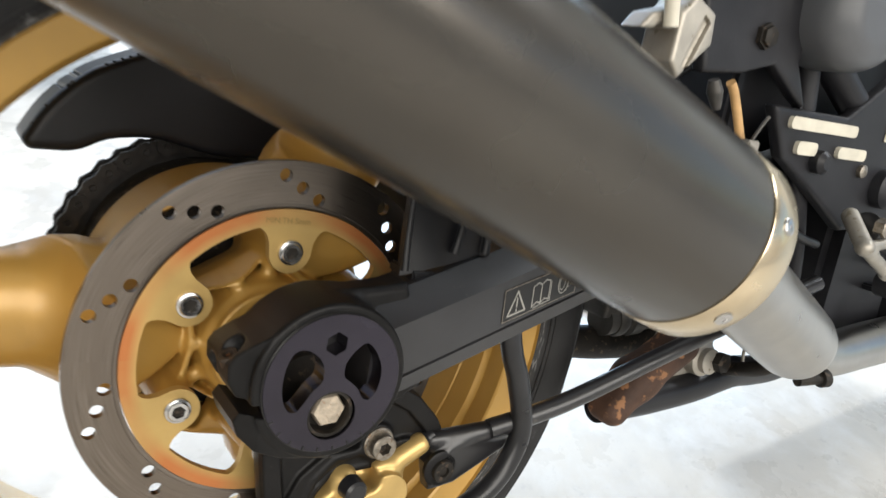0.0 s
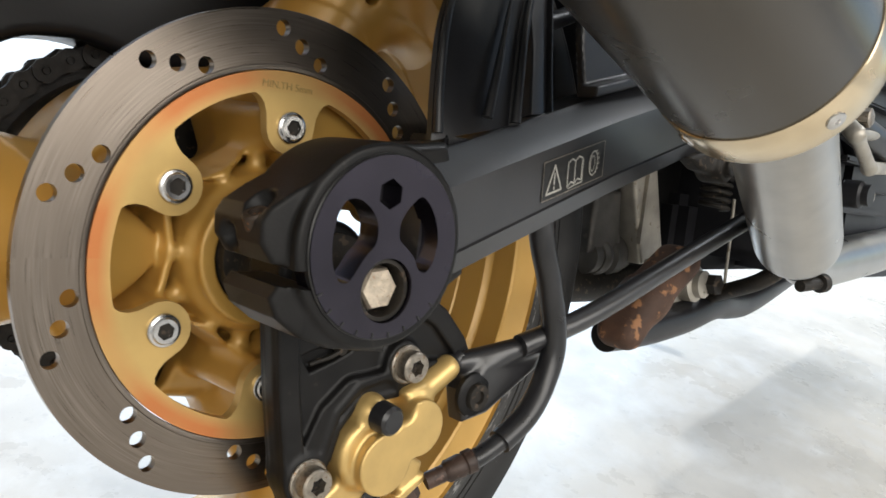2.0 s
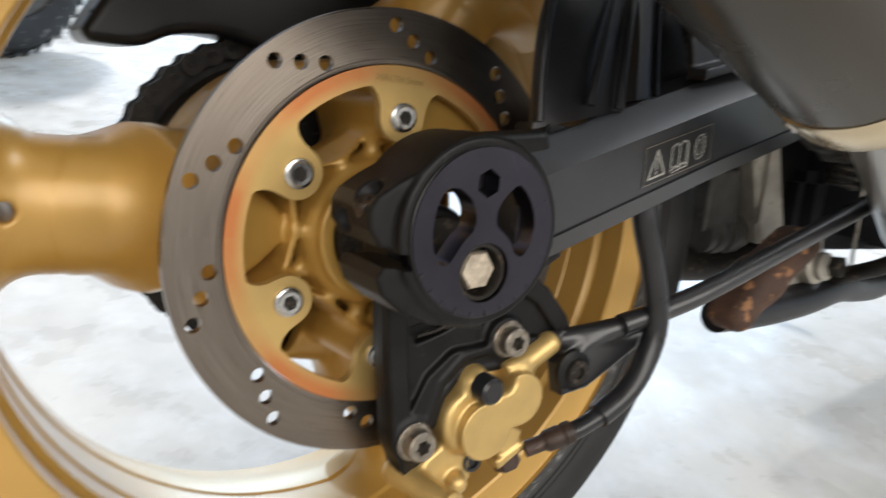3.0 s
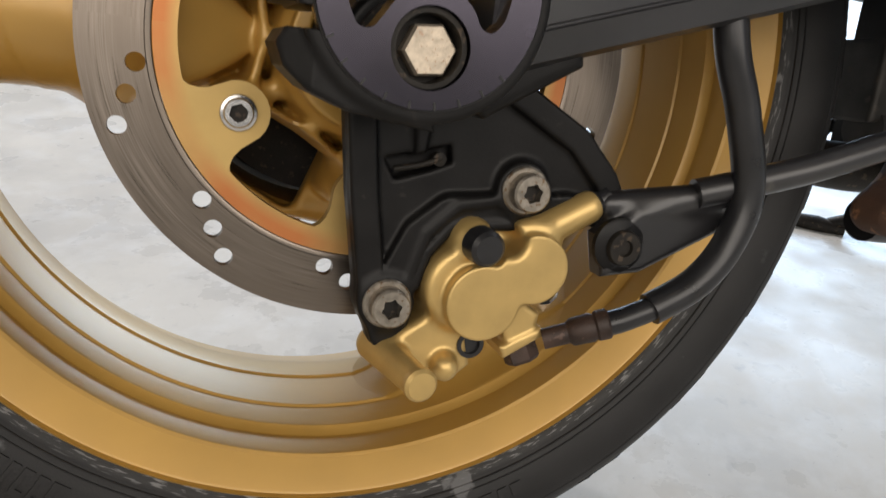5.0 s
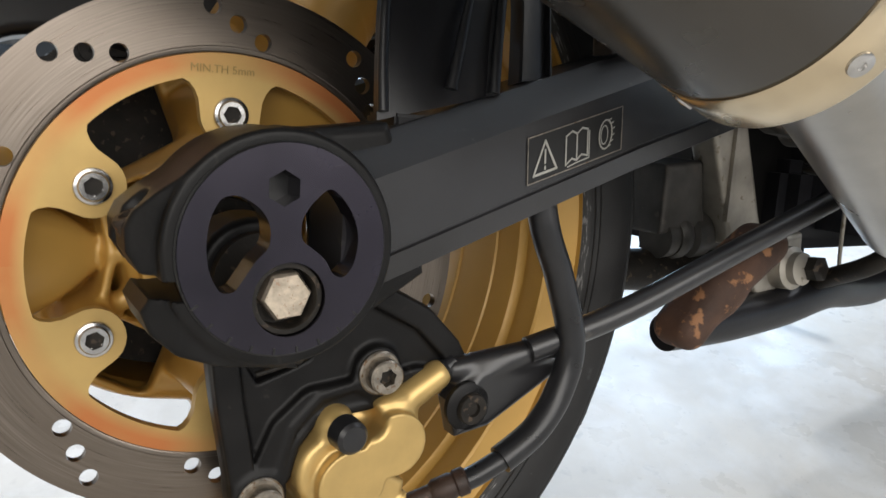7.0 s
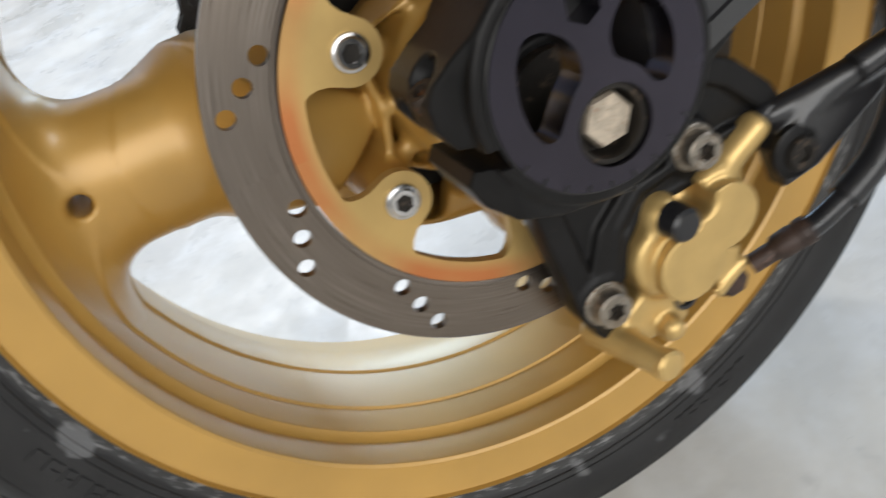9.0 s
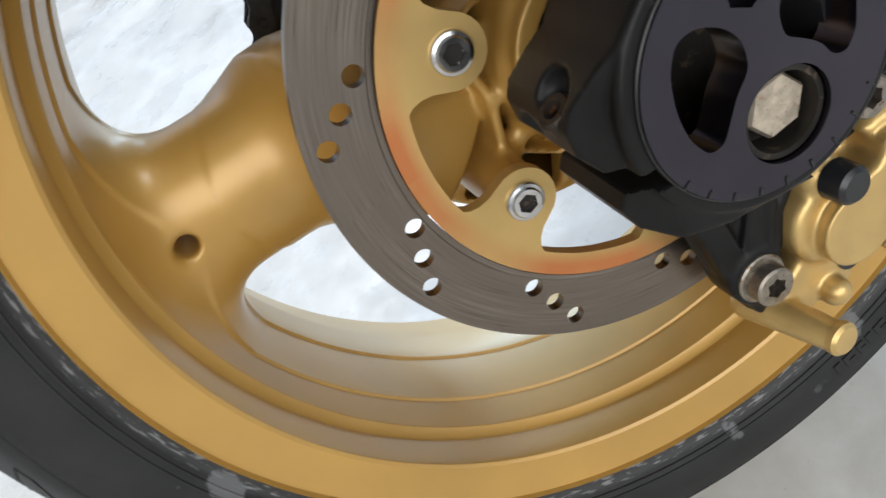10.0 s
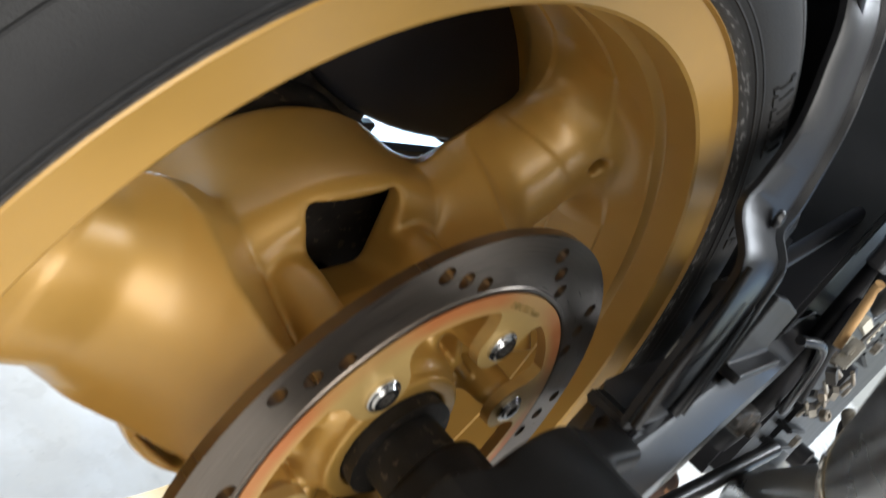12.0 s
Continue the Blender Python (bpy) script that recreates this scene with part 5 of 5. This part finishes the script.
lever = casting("brake_lever_bracket", lambda X, Y, Z: smin(smin(rod(X, Y, Z, (0.425, -0.126, 0.120), (0.480, -0.122, 0.098), 0.0055), rod(X, Y, Z, (0.480, -0.122, 0.098), (0.585, -0.112, 0.106), 0.0055), 0.005), smin(rod(X, Y, Z, (0.425, -0.126, 0.120), (0.440, -0.10, 0.140), 0.007), rod(X, Y, Z, (0.432, -0.124, 0.120), (0.60, -0.112, 0.138), 0.0045), 0.005), 0.004), (0.41, -0.14, 0.085), (0.61, -0.09, 0.155), 0.0016, ALU, bike, "pale aluminium brake lever bracket")
turned("pivot_boss", [(0, 0.013), (0.014, 0.013), (0.016, 0.010), (0.022, 0.010)], ENGINE, lever, (0.56, -0.080, 0.078), (0, -1, 0), 24)
turned("lever_bolt", [(0, 0.008), (0.008, 0.008), (0.009, 0.006)], ZINC, lever, (0.452, -0.118, 0.136), (0, -1, 0), 6)
pedal = tube("footrest", [(0.4480, -0.110, 0.1330), (0.500, -0.112, 0.1240), (0.66, -0.12, 0.104)], 0.0135, HOSE, bike, "black rubber footrest", sides=20)
def bracket_clip(X, Y, Z):
    body = slab(outline(X, Z, [(0.1750, 0.2230), (0.1840, 0.2140), (0.2080, 0.2380), (0.2060, 0.2560), (0.1860, 0.2640), (0.1760, 0.2520)]), Y, -0.112, -0.084, 0.0025)
    arm = slab(outline(X, Z, [(0.1480, 0.2380), (0.1560, 0.2480), (0.1800, 0.2560), (0.1900, 0.2620), (0.1900, 0.2500), (0.1700, 0.2400)]), Y, -0.108, -0.090, 0.002)
    d = smin(body, arm, 0.003)
    d = smax(d, -rod(X, Y, Z, (0.1660, -0.13, 0.2360), (0.1660, -0.08, 0.2360), 0.0070), 0.002)
    return smax(d, -slab(outline(X, Z, [(0.1850, 0.2220), (0.1900, 0.2200), (0.2020, 0.2500), (0.1960, 0.2540)]), Y, -0.13, -0.1085, 0.001), 0.001)


clip = casting("silver_bracket", bracket_clip, (0.138, -0.120, 0.205), (0.216, -0.078, 0.272), 0.0012, ALU, bike, "scuffed silver bracket beside the silencer", angle=35)
tube("bracket_stem", [(0.168, -0.112, 0.242), (0.160, -0.112, 0.275), (0.150, -0.11, 0.320)], 0.0045, CREAM, clip)
wire = tube("tan_wire", [(0.2960, -0.064, 0.2240), (0.3050, -0.064, 0.2140), (0.3240, -0.068, 0.1740)], 0.0036, WIRE, bike, "tan wire sleeve", sides=12)
conn = boxes("cable_connector", ALU, bike, ((0.309, -0.0830, 0.163), (0.322, -0.0730, 0.186)), ((0.304, -0.0800, 0.172), (0.328, -0.0760, 0.180)), label="grimy cable connector and clips", bevel=0.0012)
CLUTTER = random.Random(11)
for k in range(12):
    f = k / 11
    x, z, y = 0.318 + 0.062 * f + CLUTTER.uniform(-0.008, 0.008), 0.164 - 0.052 * f + CLUTTER.uniform(-0.008, 0.008), -0.076 + CLUTTER.uniform(-0.012, 0.006)
    if k % 3 == 0:
        turned("clip_nut", [(0, 0.0052), (0.005, 0.0052), (0.006, 0.0040), (0.006, 0.0022), (0.003, 0.0020)], ZINC, conn, (x, y, z), (CLUTTER.uniform(-1, 1), -1, CLUTTER.uniform(-0.5, 0.8)), 6)
    elif k % 3 == 1:
        boxm = bmesh.new()
        w, h = CLUTTER.uniform(0.004, 0.009), CLUTTER.uniform(0.0015, 0.004)
        box_into(boxm, (-w, -h, -0.003), (w, h, 0.003))
        bmesh.ops.transform(boxm, matrix=pose(x, y, z, CLUTTER.uniform(-40, 40), CLUTTER.uniform(10, 70), CLUTTER.uniform(-30, 30)), verts=boxm.verts)
        part("clip_bracket", boxm, (ALU, GREY_CAST)[k % 2], conn)
    else:
        tube("clip_wire", [(x - 0.012, y, z + 0.008), (x - 0.003, y - 0.005, z + 0.002), (x + 0.006, y - 0.002, z + 0.004), (x + 0.014, y, z - 0.006)], 0.0017, (ZINC, ALU)[k % 2], conn, sides=8)
tube("connector_lead", [(0.262, -0.076, 0.222), (0.266, -0.076, 0.214), (0.272, -0.076, 0.203)], [0.004, 0.006, 0.003], GREY_CAST, conn)
tube("connector_lead", [(0.331, -0.078, 0.205), (0.324, -0.078, 0.196), (0.318, -0.078, 0.186)], 0.0014, GREY_CAST, conn, sides=8)

# side stand on the far side
side_stand = tube("side_stand", [(0.900, 0.330, -0.040), (0.845, 0.410, -0.095), (0.785, 0.490, -0.140)], [0.012, 0.010, 0.009], BLACK_GREASE, bike, "black steel side stand on the floor", sides=16)
tube("stand_pad", [(0.800, 0.475, -0.146), (0.770, 0.497, -0.143), (0.742, 0.515, -0.140)], [0.008, 0.013, 0.009], BLACK_GREASE, side_stand, sides=14)

# a neighbouring machine's wheel on the floor beyond
other = new("parked_scooter_wheel")
other.matrix_world = pose(-0.02, 2.02, 0.0, 0, 0, 35)
tagged(other, "dark tyre of a parked vehicle standing on the floor", "wheel")
bm = bmesh.new()
lathe(bm, [(-0.05, 0.16), (-0.062, 0.20), (-0.055, 0.235), (-0.03, 0.256), (0, 0.262), (0.03, 0.256), (0.055, 0.235), (0.062, 0.20), (0.05, 0.16)], 90, (0, 0, 0.262))
part("tyre", bm, RUBBER, other)
turned("rim", [(-0.045, 0.162), (-0.03, 0.150), (0.0, 0.06), (0.02, 0.05)], GREY_CAST, other, (0, 0, 0.262), (0, 1, 0), 64)
for k in range(40):
    a = 2 * math.pi * k / 40
    boxm = bmesh.new()
    box_into(boxm, (-0.022, -0.004, -0.004), (0.022, 0.004, 0.004))
    bmesh.ops.transform(boxm, matrix=Matrix.Translation((0.252 * math.cos(a), -0.036, 0.262 + 0.252 * math.sin(a))) @ Matrix.Rotation(-a + 1.1, 4, "Y"), verts=boxm.verts)
    part("tread_block", boxm, RUBBER, other)
